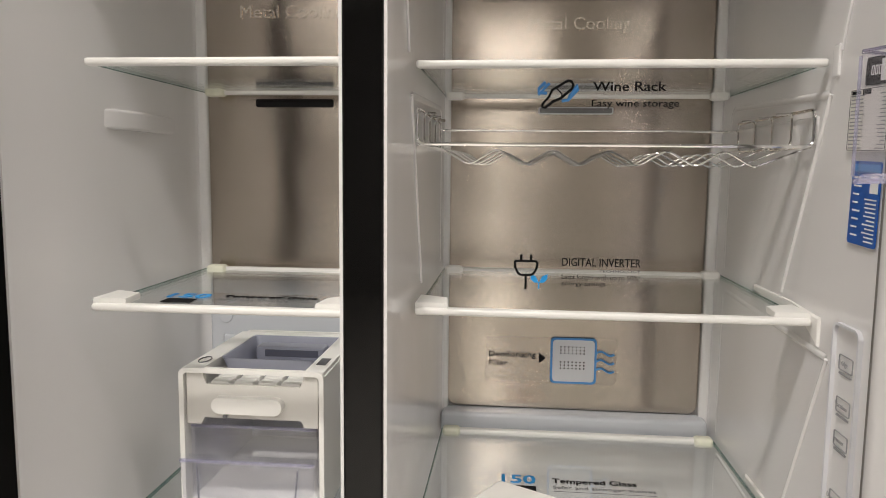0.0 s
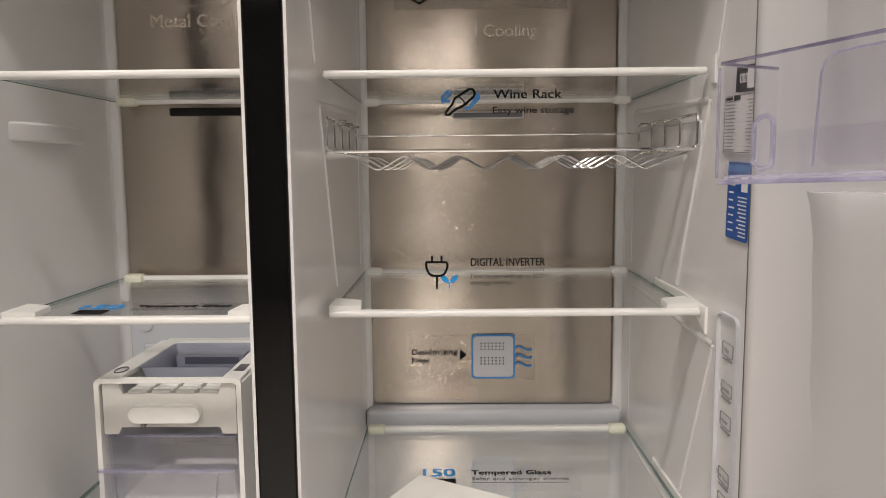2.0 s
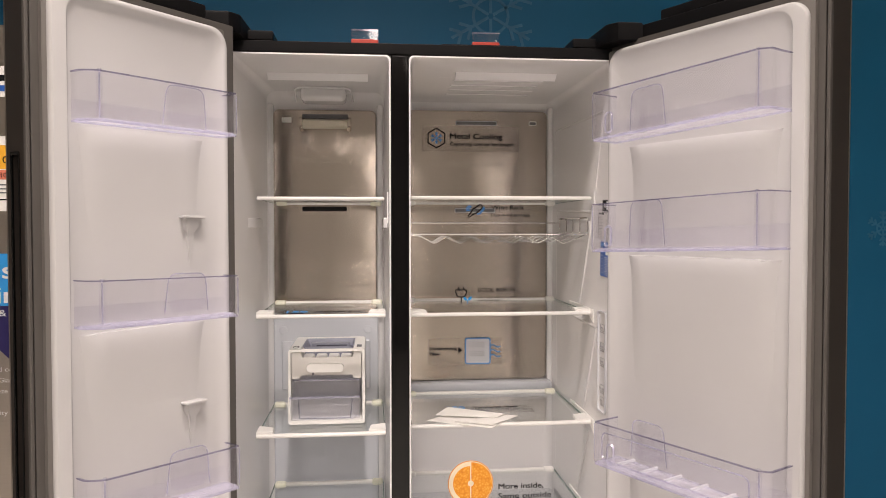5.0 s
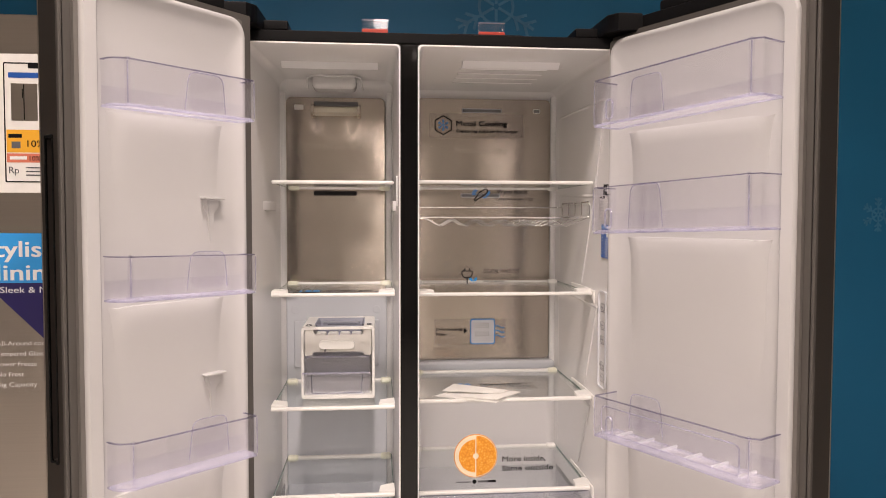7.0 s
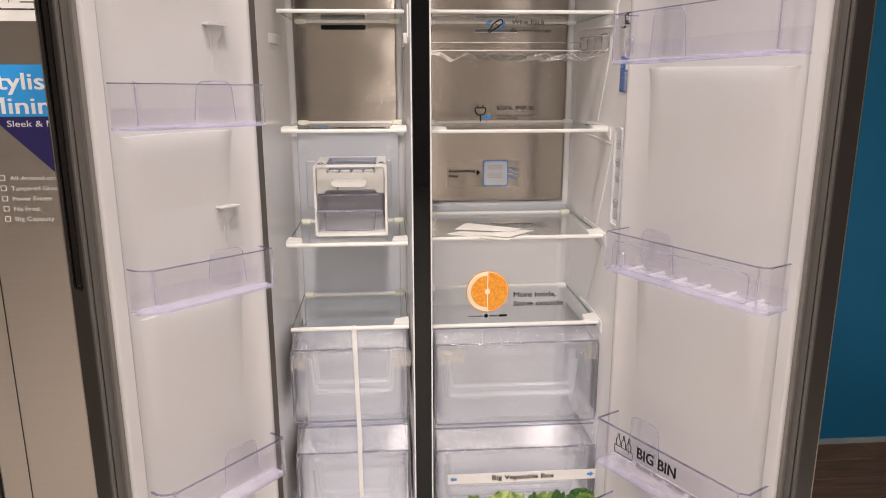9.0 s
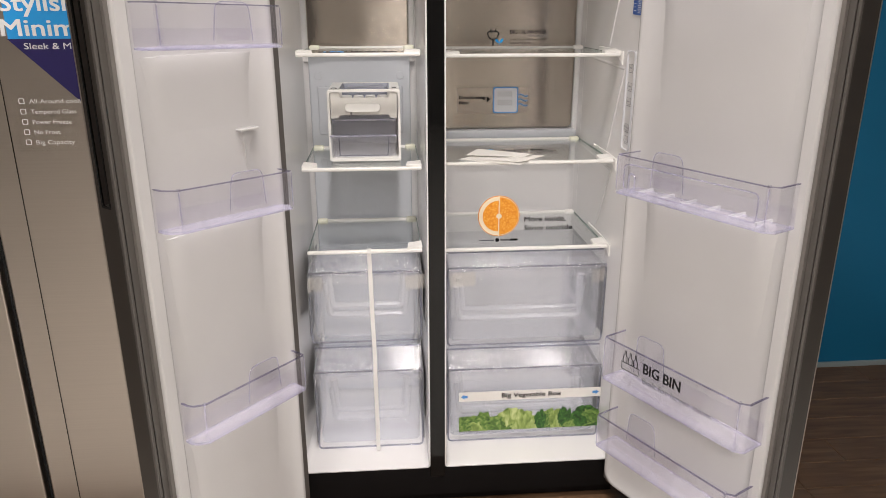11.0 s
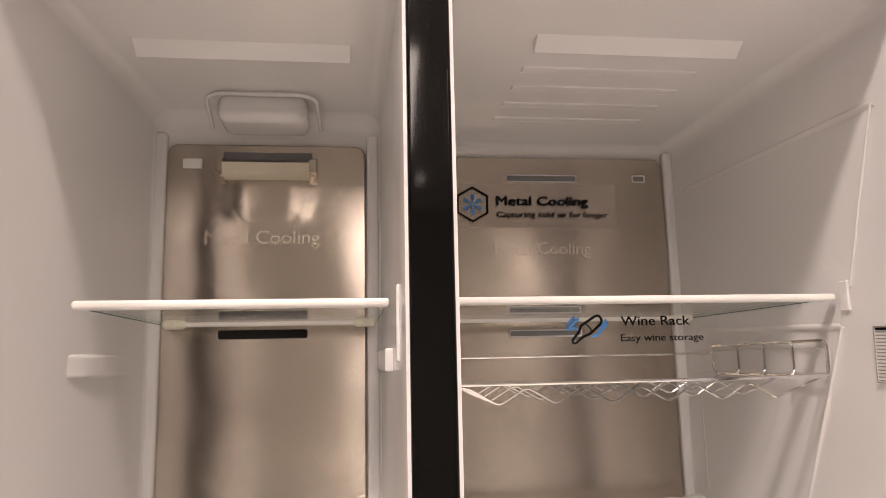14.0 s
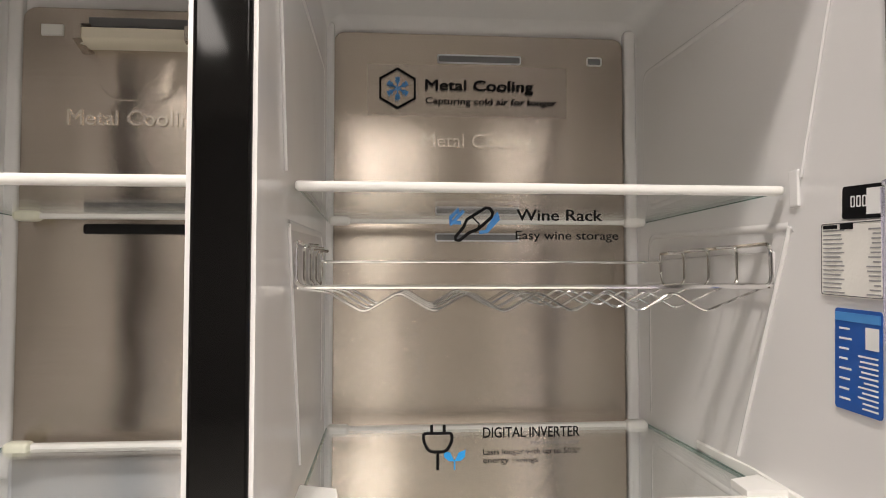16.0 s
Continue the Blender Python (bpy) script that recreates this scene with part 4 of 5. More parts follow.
# ---- wine rack ----
rack = thing("wine_rack", "shiny chrome wire wine rack hanging below the glass shelf", "wine rack", pose(0, 0, 0))
ZT, ZB, YA, YB, XA, XB = 1.367, 1.326, 0.160, 0.430, -0.043, 0.400
bm = bmesh.new()
tube(bm, fillet([(XA, YB, ZT), (XA, YA, ZT), (XA, YA, ZB), (XB, YA, ZB), (XB, YA, ZT), (XB, YB, ZT)], 0.010), 0.0021)
part("front_wire", bm, CHROME, rack)
bm = bmesh.new()
tube(bm, fillet([(XA, YB, ZT), (XA, YB, 1.356), (XB, YB, 1.356), (XB, YB, ZT)], 0.008), 0.0019)
part("rear_wire", bm, CHROME, rack)
for x in (XA, XB):
    bm = bmesh.new()
    tube(bm, fillet([(x, YA, ZB), (x, YB - 0.01, ZB), (x, YB, ZB + 0.012), (x, YB, 1.356)], 0.01), 0.0019)
    part("side_wire", bm, CHROME, rack)
    for y in (0.225, 0.29, 0.355):
        k = -1 if x > 0 else 1
        bm = bmesh.new()
        tube(bm, fillet([(x + k * 0.006, y, ZB - 0.002), (x, y, ZB + 0.006), (x, y, ZT), (x + k * 0.012, y + 0.02, ZT)], 0.008), 0.0019)
        part("side_loop", bm, CHROME, rack)
for k, y in enumerate((0.175, 0.255, 0.335, 0.410)):
    pts = []
    x, n = XA + 0.028 + (0.004 * k), 0
    while x < XB - 0.03:
        pts.append((x, y, 1.3215 if n % 2 == 0 else 1.3025))
        x += 0.0325
        n += 1
    bm = bmesh.new()
    tube(bm, fillet([(XA, y, ZB - 0.001)] + pts + [(XB, y, ZB - 0.001)], 0.007, 4), 0.0014, 6)
    part("wave_wire", bm, CHROME, rack)

# ---- ice maker ----
ice = thing("ice_maker", "white ice maker with a blue-grey clear bin on a glass shelf", "ice maker", pose(0, 0, 0))
IX0, IX1, IYA, IYB, IZA, IZB = -0.335, -0.153, 0.146, 0.385, 0.8715, 1.052
bm = bmesh.new()
box(bm, IX0, IX0 + 0.005, IYA + 0.007, IYB, IZA, IZB - 0.007, 0.0015)
box(bm, IX1 - 0.005, IX1, IYA + 0.007, IYB, IZA, IZB - 0.007, 0.0015)
box(bm, IX0 + 0.004, IX1 - 0.004, IYA + 0.02, IYB, IZA, IZA + 0.004)
box(bm, IX0 + 0.004, IX1 - 0.004, IYB - 0.004, IYB, IZA + 0.004, IZB - 0.006)
part("housing", bm, TRIM, ice)
bm = bmesh.new()
ring_plate(bm, rrect(IX0, IX1, IZA, IZB, 0.008, 4), rrect(IX0 + 0.006, IX1 - 0.006, IZA + 0.008, IZB - 0.006, 0.005, 4), IYA, IYA + 0.007)
part("front_frame", bm, TRIM, ice)
bm = bmesh.new()
n0, n1 = IX0 + 0.030, IX1 - 0.026
prism(bm, [(IX0 + 0.008, IZB - 0.007), (n0, IZB - 0.007), (n0 + 0.003, IZB - 0.022), (n1 - 0.003, IZB - 0.022), (n1, IZB - 0.007), (IX1 - 0.008, IZB - 0.007), (IX1 - 0.008, 0.980), (IX1 - 0.026, 0.980), (IX1 - 0.029, 0.990), (IX0 + 0.030, 0.990), (IX0 + 0.027, 0.980), (IX0 + 0.008, 0.980)], IYA + 0.004, IYA + 0.010, "xz", 0.001)
part("front_panel", bm, surface("ivory_grey_plastic", (0.66, 0.645, 0.61), 0.4, vary=0.03), ice)
bm = bmesh.new()
prism(bm, rrect(-0.291, -0.203, 0.998, 1.018, 0.009, 6), IYA - 0.008, IYA + 0.005, "xz", 0.0012)
part("pull_handle", bm, TRIM, ice, "white pill-shaped handle")
part("knob", tube(bmesh.new(), [(-0.276, IYA - 0.002, 0.993), (-0.276, IYA + 0.004, 0.993)], 0.003, 8), GREY_SLOT, ice)
bm = bmesh.new()
ring_wall(bm, [(IX0 + 0.009, IYA + 0.012), (IX1 - 0.012, IYA + 0.012), (IX1 - 0.012, IYB - 0.01), (IX0 + 0.009, IYB - 0.01)], 0.003, 0.882, 0.974)
part("ice_bin", bm, SMOKE, ice, "blue-grey clear ice bin")
bm = bmesh.new()
prism(bm, [(IX0 + 0.003, 0.938), (IX1 - 0.010, 0.938), (IX1 - 0.010, 0.905), (IX1 - 0.026, 0.884), (IX0 + 0.007, 0.884)], IYA - 0.010, IYA - 0.006, "xz", 0.001)
box(bm, IX0 + 0.003, IX1 - 0.010, IYA - 0.010, IYA + 0.012, 0.934, 0.938)
part("bin_front", bm, SMOKE, ice)
bm = bmesh.new()
tube(bm, fillet([(IX0 + 0.026, IYA - 0.011, 0.932), (IX0 + 0.027, IYA - 0.011, 0.888), (IX1 - 0.034, IYA - 0.011, 0.888), (IX1 - 0.030, IYA - 0.011, 0.932)], 0.004), 0.0012, 6)
part("bin_line", bm, RIM_DARK, ice)
part("bin_edge", boxed(IX0 + 0.003, IX1 - 0.010, IYA - 0.0115, IYA - 0.006, 0.9365, 0.9395, 0.001), ACRYLIC_EDGE, ice)
part("bin_edge", boxed(IX0 + 0.009, IX1 - 0.012, IYA + 0.010, IYA + 0.016, 0.9735, 0.9765, 0.001), ACRYLIC_EDGE, ice)
# top rim, smoky cover and the trays below
o = rrect(IX0 + 0.002, IX1 - 0.002, IYA + 0.004, IYB - 0.03, 0.004, 3)
i = rrect(IX0 + 0.028, IX1 - 0.026, IYA + 0.010, IYB - 0.045, 0.004, 3)
part("top_rim", ring_plate(bmesh.new(), o, i, IZB - 0.007, IZB - 0.002, "xy"), TRIM, ice)
BASIN = surface("blue_grey_plastic", (0.33, 0.345, 0.42), 0.30, vary=0.05)
bm = bmesh.new()
loft(bm, [[(px, py, z) for px, py in rrect(IX0 + 0.0275 + d, IX1 - 0.0255 - d, IYA + 0.062 + d * 0.4, IYB - 0.0445 - d, 0.006, 3)] for d, z in ((0.0, IZB - 0.003), (0.002, IZB - 0.0035), (0.006, IZB - 0.016), (0.012, IZB - 0.048))], False)
part("basin", bm, BASIN, ice, "blue-grey plastic basin")
part("basin_floor", boxed(IX0 + 0.040, IX1 - 0.038, IYA + 0.10, IYB - 0.055, IZB - 0.040, IZB - 0.030, 0.003), BASIN, ice)
part("basin_back", boxed(IX0 + 0.042, IX1 - 0.040, IYB - 0.085, IYB - 0.056, IZB - 0.030, IZB - 0.010, 0.004), BASIN, ice)
# the dark of the slot is a painted block, not a hole
part("basin_slot", boxed(IX0 + 0.056, IX1 - 0.048, IYB - 0.0865, IYB - 0.080, IZB - 0.024, IZB - 0.014, 0.001), surface("basin_slot_shade", (0.10, 0.105, 0.14), 0.4, vary=0.08), ice)
for k in range(2):
    bm = bmesh.new()
    for r in range(4):
        box(bm, IX0 + 0.034 + r * 0.030, IX0 + 0.060 + r * 0.030, IYA + 0.013 + k * 0.024, IYA + 0.035 + k * 0.024, IZB - 0.046, IZB - 0.019, 0.004)
    part("ice_tray", bm, TRIM, ice)
part("dial_mark", tube(bmesh.new(), [(IX0 + 0.015 + 0.007 * math.cos(radians(t)), IYA + 0.045 + 0.014 * math.sin(radians(t)), IZB - 0.0015) for t in range(0, 360, 30)], 0.0009, 5, True), INK_GREY, ice)
part("side_mark", boxed(IX1 - 0.020, IX1 - 0.008, IYA + 0.04, IYA + 0.07, IZB - 0.0022, IZB - 0.0012), INK_GREY, ice)


# ---- drawers ----
def drawer(x0, x1, y0, y1, z0, z1, label, group, cover=0.05, tapes=()):
    t = thing("drawer", label, "drawer", pose(0, 0, 0), group)
    pts = rrect(x0 + 0.008, x1 - 0.008, y0 + 0.012, y1, 0.018, 4)
    part("tray_wall", ring_wall(bmesh.new(), pts, 0.003, z0 + 0.014, z1 - 0.012), FROST, t, "", 50)
    part("tray_floor", prism(bmesh.new(), offset_loop(pts, 0.004), z0 + 0.010, z0 + 0.014, "xy"), FROST, t)
    # the front: a clear panel with a bowed face and a thick rim
    bm = bmesh.new()
    rows = []
    for d, y in ((0.0, y0 + 0.012), (0.0, y0 + 0.003), (0.003, y0), (0.010, y0 - 0.001), (0.016, y0 + 0.002)):
        rows.append([(p, y, q) for p, q in rrect(x0 + d, x1 - d, z0 + d, z1 - d, 0.010, 4)])
    loft(bm, rows)
    part("drawer_front", bm, FROST, t, "clear frosted drawer front")
    bm = bmesh.new()
    tube(bm, [(p, y0 + 0.002, q) for p, q in rrect(x0 + 0.002, x1 - 0.002, z0 + 0.002, z1 - 0.002, 0.010, 4)], 0.0028, 6, True)
    part("front_rim", bm, RIM_DARK, t)
    for k, dz in enumerate((0.040, 0.068)):
        a = 0.045 + 0.006 * k
        bm = bmesh.new()
        tube(bm, fillet([(x0 + a - 0.008, y0 + 0.10, z0 + dz + 0.10), (x0 + a, y0 + 0.10, z0 + dz), (x1 - a, y0 + 0.10, z0 + dz), (x1 - a + 0.008, y0 + 0.10, z0 + dz + 0.10)], 0.012), 0.010, 8)
        part("floor_step", bm, STEP, t)
    # grey strips that paint the dark gaps on both sides of the drawer
    for xa in (x0 - 0.0035, x1 + 0.0005):
        part("side_gap_shade", boxed(xa, xa + 0.003, y0 + 0.004, y1, z0 + 0.02, z1 - 0.01, 0.001), GREY_SLOT, t)
    # the wrapped, shiny strip across the top of the front
    bm = bmesh.new()
    prism(bm, [(y0 - 0.004, z1 + 0.002), (y0 + 0.030, z1 + cover), (y0 + 0.044, z1 + cover), (y0 + 0.014, z1 + 0.002)], x0 + 0.002, x1 - 0.002, "yz", 0.003)
    part("cover_strip", bm, FROST, t, "clear sloping drawer lid")
    for zz, yy in ((z1 + 0.001, y0 - 0.006), (z1 + cover - 0.002, y0 + 0.027)):
        part("lid_edge", boxed(x0 + 0.001, x1 - 0.001, yy, yy + 0.004, zz - 0.002, zz + 0.002, 0.001), RIM_DARK, t)
    bm = bmesh.new()
    bmesh.ops.create_grid(bm, x_segments=44, y_segments=9, size=0.5)
    for v in bm.verts:
        u, w = v.co.x + 0.5, v.co.y + 0.5
        wob = noise.noise(Vector((u * 7, w * 5, z0 * 7))) * 0.003 + abs(noise.noise(Vector((u * 11 + 5, w * 14, z0 * 9)))) * 0.0026
        dz = -0.030 + w * (cover + 0.028)
        v.co = Vector((x0 + 0.003 + u * (x1 - x0 - 0.006), y0 - 0.013 + wob + 0.034 * max(0.0, dz) / cover, z1 + dz))
    part("wrap_film", bm, WRAP, t, "crinkled clear packing film", 12)
    for tx0, tx1, tz in tapes:
        bm = bmesh.new()
        bmesh.ops.create_grid(bm, x_segments=5, y_segments=5, size=0.5)
        for v in bm.verts:
            u, w = v.co.x + 0.5, v.co.y + 0.5
            v.co = Vector((tx0 + u * (tx1 - tx0), y0 - 0.016 + noise.noise(Vector((u * 4 + tx0 * 30, w * 3, 2))) * 0.002, tz - 0.020 + w * 0.040 + 0.004 * u))
        part("tape", bm, TAPE, t, "beige packing tape", 80)
    return t


GD, GE = "freezer drawers", "fridge drawers"
drawer(-0.404, -0.107, 0.092, 0.370, 0.385, 0.588, "upper frosted clear freezer drawer, taped and wrapped in film", GD, 0.046, tapes=((-0.405, -0.365, 0.560), (-0.150, -0.100, 0.560)))
drawer(-0.404, -0.107, 0.092, 0.370, 0.055, 0.298, "lower frosted clear freezer drawer, wrapped in film", GD, 0.062)
drawer(-0.036, 0.404, 0.128, 0.500, 0.345, 0.578, "upper frosted clear fridge drawer, taped and wrapped in film", GE, 0.036, tapes=((-0.030, 0.040, 0.548), (0.360, 0.394, 0.548)))
drawer(-0.036, 0.404, 0.108, 0.500, 0.050, 0.282, "lower frosted clear vegetable drawer with a printed sticker", GE, 0.052)
# a white strap round both freezer drawers
bm = bmesh.new()
def band(path, w):
    rows = []
    for x, y, z in path:
        rows.append((bm.verts.new((x - w / 2, y, z)), bm.verts.new((x + w / 2, y, z)), bm.verts.new((x + w / 2, y + 0.0012, z)), bm.verts.new((x - w / 2, y + 0.0012, z))))
    for a, b in zip(rows, rows[1:]):
        for k in range(4):
            bm.faces.new((a[k], a[(k + 1) % 4], b[(k + 1) % 4], b[k]))
    bm.faces.new(rows[0])
    bm.faces.new(rows[-1])
band([(-0.242, 0.062, 0.662), (-0.242, 0.060, 0.652), (-0.242, 0.070, 0.630), (-0.241, 0.076, 0.58), (-0.239, 0.078, 0.45), (-0.237, 0.076, 0.375), (-0.236, 0.076, 0.335), (-0.237, 0.074, 0.29), (-0.236, 0.076, 0.18), (-0.235, 0.078, 0.052)], 0.011)
tagged(part("packing_strap", bm, STRAP), "white plastic packing strap hanging in front of the freezer drawers", "strap")


# ---- printed films and labels ----
def film(name, label, x0, x1, z0, z1, y, group="printed films", material=None):
    t = thing(name, label, "sticker", pose(0, 0, 0), group)
    part("film", boxed(x0, x1, y + 0.0002, y + 0.0006, z0, z1), FILM if material is None else material, t)
    return t


def ink_bar(t, x0, x1, z0, z1, y, material=INK, name="print_bar"):
    return part(name, boxed(x0, x1, y - 0.0004, y - 0.0001, z0, z1), material, t)


# metal cooling film on the fridge panel
y = FY - 0.0030
st = film("cooling_sticker", "clear film with snowflake emblem and black lettering on steel", 0.012, 0.302, 1.568, 1.643, y)
hexo = [(0.055 + 0.0300 * math.cos(radians(a)), 1.6065 + 0.0300 * math.sin(radians(a))) for a in range(30, 390, 60)]
hexi = [(0.055 + 0.0268 * math.cos(radians(a)), 1.6065 + 0.0268 * math.sin(radians(a))) for a in range(30, 390, 60)]
part("hexagon", ring_plate(bmesh.new(), hexo, hexi, y - 0.0006, y - 0.0001), INK, st)
part("snowflake", snowflake_bm(0.055, 1.6065, 0.0165, y - 0.0006, y - 0.0001, 0.0019, 0), BLUE, st, "blue snowflake")
word("Metal Cooling", 0.095, y - 0.0004, 1.6055, 0.0150, 0.156, INK, st, bold=0.013)
word("Capturing cold air for longer", 0.095, y - 0.0004, 1.5855, 0.0090, 0.190, INK, st, bold=0.006)

# wine rack film hanging from the upper shelf
y = 0.1655
st = film("wine_rack_sticker", "clear film with bottle emblem and lettering under the shelf", 0.072, 0.276, 1.350, 1.4085, y)
word("Wine Rack", 0.158, y - 0.0004, 1.3875, 0.0105, 0.081, INK, st, bold=0.009)
word("Easy wine storage", 0.157, y - 0.0004, 1.3700, 0.0078, 0.097, INK, st, bold=0.006)
bm = bmesh.new()
bot = [(0.1290, 1.3990), (0.1330, 1.3985), (0.1355, 1.3945), (0.1345, 1.3900), (0.1215, 1.3790), (0.1130, 1.3755), (0.1045, 1.3685), (0.1012, 1.3690), (0.1010, 1.3720), (0.1085, 1.3810), (0.1115, 1.3880)]
tube(bm, [(p, y - 0.0006, q) for p, q in bot], 0.0016, 6, True)
tube(bm, [(0.1115, y - 0.0006, 1.3880), (0.1170, y - 0.0006, 1.3900), (0.1230, y - 0.0006, 1.3840), (0.1215, y - 0.0006, 1.3790)], 0.0008, 6)
part("bottle_outline", bm, INK, st)
bm = bmesh.new()
tube(bm, [(p, y - 0.0004, q) for p, q in ((0.1085, 1.3960), (0.0960, 1.3830), (0.0965, 1.3900), (0.1040, 1.3975), (0.1040, 1.3930))], 0.0018, 6)
tube(bm, [(p, y - 0.0004, q) for p, q in ((0.0965, 1.3850), (0.1060, 1.3850))], 0.0018, 6)
tube(bm, [(p, y - 0.0004, q) for p, q in ((0.1230, 1.3760), (0.1300, 1.3770), (0.1410, 1.3890), (0.1405, 1.3940), (0.1350, 1.3870))], 0.0018, 6)
tube(bm, [(p, y - 0.0004, q) for p, q in ((0.1300, 1.3770), (0.1320, 1.3820), (0.1400, 1.3920))], 0.0018, 6)
part("rack_outline", bm, BLUE, st)

# digital inverter film, standing on the second shelf
y = 0.2000
st = film("inverter_sticker", "clear upright film with plug emblem and black lettering", 0.060, 0.257, 1.139, 1.201, y)
word("DIGITAL INVERTER", 0.131, y - 0.0004, 1.1815, 0.0100, 0.094, INK, st, bold=0.005)
word("TECHNOLOGY", 0.176, y - 0.0004, 1.1745, 0.0030, 0.049, INK_GREY, st)
word("Lasts longer with up to 50%*", 0.131, y - 0.0004, 1.1655, 0.0055, 0.095, INK, st)
word("energy savings", 0.131, y - 0.0004, 1.1575, 0.0055, 0.053, INK, st)
bm = bmesh.new()
yy = y - 0.0007
tube(bm, fillet([(0.0740, yy, 1.1865), (0.1010, yy, 1.1865), (0.1010, yy, 1.1790), (0.0960, yy, 1.1690), (0.0790, yy, 1.1690), (0.0740, yy, 1.1790), (0.0740, yy, 1.1865)], 0.006, 4), 0.0015, 6)
for px in (0.0815, 0.0935):
    tube(bm, [(px, yy, 1.1865), (px, yy, 1.1945)], 0.0015, 6)
tube(bm, [(0.0875, yy, 1.1690), (0.0875, yy, 1.1520)], 0.0015, 6)
part("plug_outline", bm, INK, st)
bm = bmesh.new()
for sg in (-1, 1):
    prism(bm, [(0.1035, 1.1600), (0.1035 + sg * 0.004, 1.1680), (0.1035 + sg * 0.0105, 1.1705), (0.1035 + sg * 0.0100, 1.1640), (0.1035 + sg * 0.0055, 1.1600)][::sg], yy - 0.0002, yy + 0.0004)
box(bm, 0.1028, 0.1042, yy - 0.0002, yy + 0.0004, 1.1520, 1.1610)
part("sprout", bm, BLUE_LIGHT, st, "blue sprout")

# deodorizing filter film low on the panel
y = FY - 0.0030
st = film("filter_sticker", "clear film with a white filter emblem on the steel panel", 0.029, 0.251, 0.934, 1.014, y)
word("Deodorizing", 0.035, y - 0.0004, 0.9800, 0.0085, 0.080, INK, st, bold=0.007)
word("Filter", 0.035, y - 0.0004, 0.9645, 0.0085, 0.031, INK, st, bold=0.007)
part("arrow", prism(bmesh.new(), [(0.120, 0.970), (0.131, 0.979), (0.120, 0.988)], y - 0.0008, y - 0.0001), INK, st)
part("filter_card", prism(bmesh.new(), rrect(0.143, 0.213, 0.940, 1.012, 0.006, 4), y - 0.0010, y - 0.0001), PALE, st, "pale grey filter picture")
bm = ring_plate(bmesh.new(), rrect(0.1395, 0.2165, 0.9365, 1.0155, 0.007, 4), rrect(0.1428, 0.2132, 0.9398, 1.0122, 0.005, 4), y - 0.0012, y - 0.0002)
part("filter_border", bm, BLUE, st, "blue border")
bm = bmesh.new()
for r in range(6):
    for c in range(7):
        gz = 1.0000 - r * 0.0055 - (0.0095 if r > 2 else 0)
        box(bm, 0.1555 + c * 0.0065, 0.1578 + c * 0.0065, y - 0.0014, y - 0.0009, gz - 0.0012, gz + 0.0012)
part("filter_holes", bm, INK, st)
for k in range(3):
    z = 0.990 - 0.0145 * k
    bm = bmesh.new()
    tube(bm, [(0.2155 + 0.0305 * q / 12, y - 0.0006, z + 0.0035 * math.sin(q / 12 * 6.0)) for q in range(13)], 0.0015, 6)
    part("breeze_line", bm, BLUE, st)

# the orange film in front of the third bay
y = 0.1400
st = film("orange_sticker", "clear upright film with halved orange picture and black lettering", 0.034, 0.303, 0.634, 0.742, y)
ocx, ocz, orad = 0.1035, 0.7180, 0.0560
def disc(r, a0=0, a1=360, dx=0.0):
    pts = [(ocx + dx + r * math.cos(radians(a0 + (a1 - a0) * k / 36)), ocz + r * math.sin(radians(a0 + (a1 - a0) * k / 36))) for k in range(37 if a1 - a0 < 360 else 36)]
    return pts
op = part("orange_picture", prism(bmesh.new(), disc(orad), y - 0.0012, y - 0.0002), RIND, st, "halved orange picture")
part("pith", prism(bmesh.new(), disc(orad * 0.965), y - 0.0016, y - 0.0010), PITH, op)
part("pulp", prism(bmesh.new(), disc(orad * 0.76, 90, 270, -0.001), y - 0.0020, y - 0.0014), PULP, op)
part("pulp", prism(bmesh.new(), disc(orad * 0.925, -90, 90, 0.001), y - 0.0020, y - 0.0014), PULP, op)
part("core", prism(bmesh.new(), disc(orad * 0.13), y - 0.0024, y - 0.0018), PITH, op)
part("cut_line", boxed(ocx - 0.0012, ocx + 0.0012, y - 0.0026, y - 0.0019, ocz - orad * 0.99, ocz + orad * 0.99), PITH, op)
word("More inside,", 0.1725, y - 0.0004, 0.7010, 0.0135, 0.112, INK, st, bold=0.013)
word("Same outside", 0.1725, y - 0.0004, 0.6770, 0.0135, 0.132, INK, st, bold=0.013)
ink_bar(st, 0.052, 0.092, 0.6490, 0.6520, y, INK_GREY)
part("dot", prism(bmesh.new(), [(0.1005 + 0.0055 * math.cos(radians(a)), 0.6510 + 0.0055 * math.sin(radians(a))) for a in range(0, 360, 20)], y - 0.0006, y - 0.0001), INK, st)
ink_bar(st, 0.109, 0.133, 0.6485, 0.6535, y, INK_GREY)
ink_bar(st, 0.134, 0.156, 0.6480, 0.6540, y, INK)

# films lying on two shelves
def flat(x, yq, z):
    return pose(x, yq, z, -90)
st = thing("tempered_glass_sticker", "clear film with blue and black lettering lying on the glass shelf", "sticker", pose(0, 0, 0), "printed films")
part("film", boxed(0.055, 0.285, 0.235, 0.312, 0.8645, 0.8650), FILM, st)
word("150", 0, 0, 0, 0.026, 0.046, BLUE_LIGHT, st, flat(0.063, 0.282, 0.8655), bold=0.013)
part("load_bar", boxed(0.070, 0.110, 0.248, 0.274, 0.8652, 0.8657), INK, st)
word("Tempered Glass", 0, 0, 0, 0.014, 0.115, INK, st, flat(0.133, 0.288, 0.8655), bold=0.013)
word("Safer and stronger shelves", 0, 0, 0, 0.009, 0.138, INK_GREY, st, flat(0.133, 0.270, 0.8655))
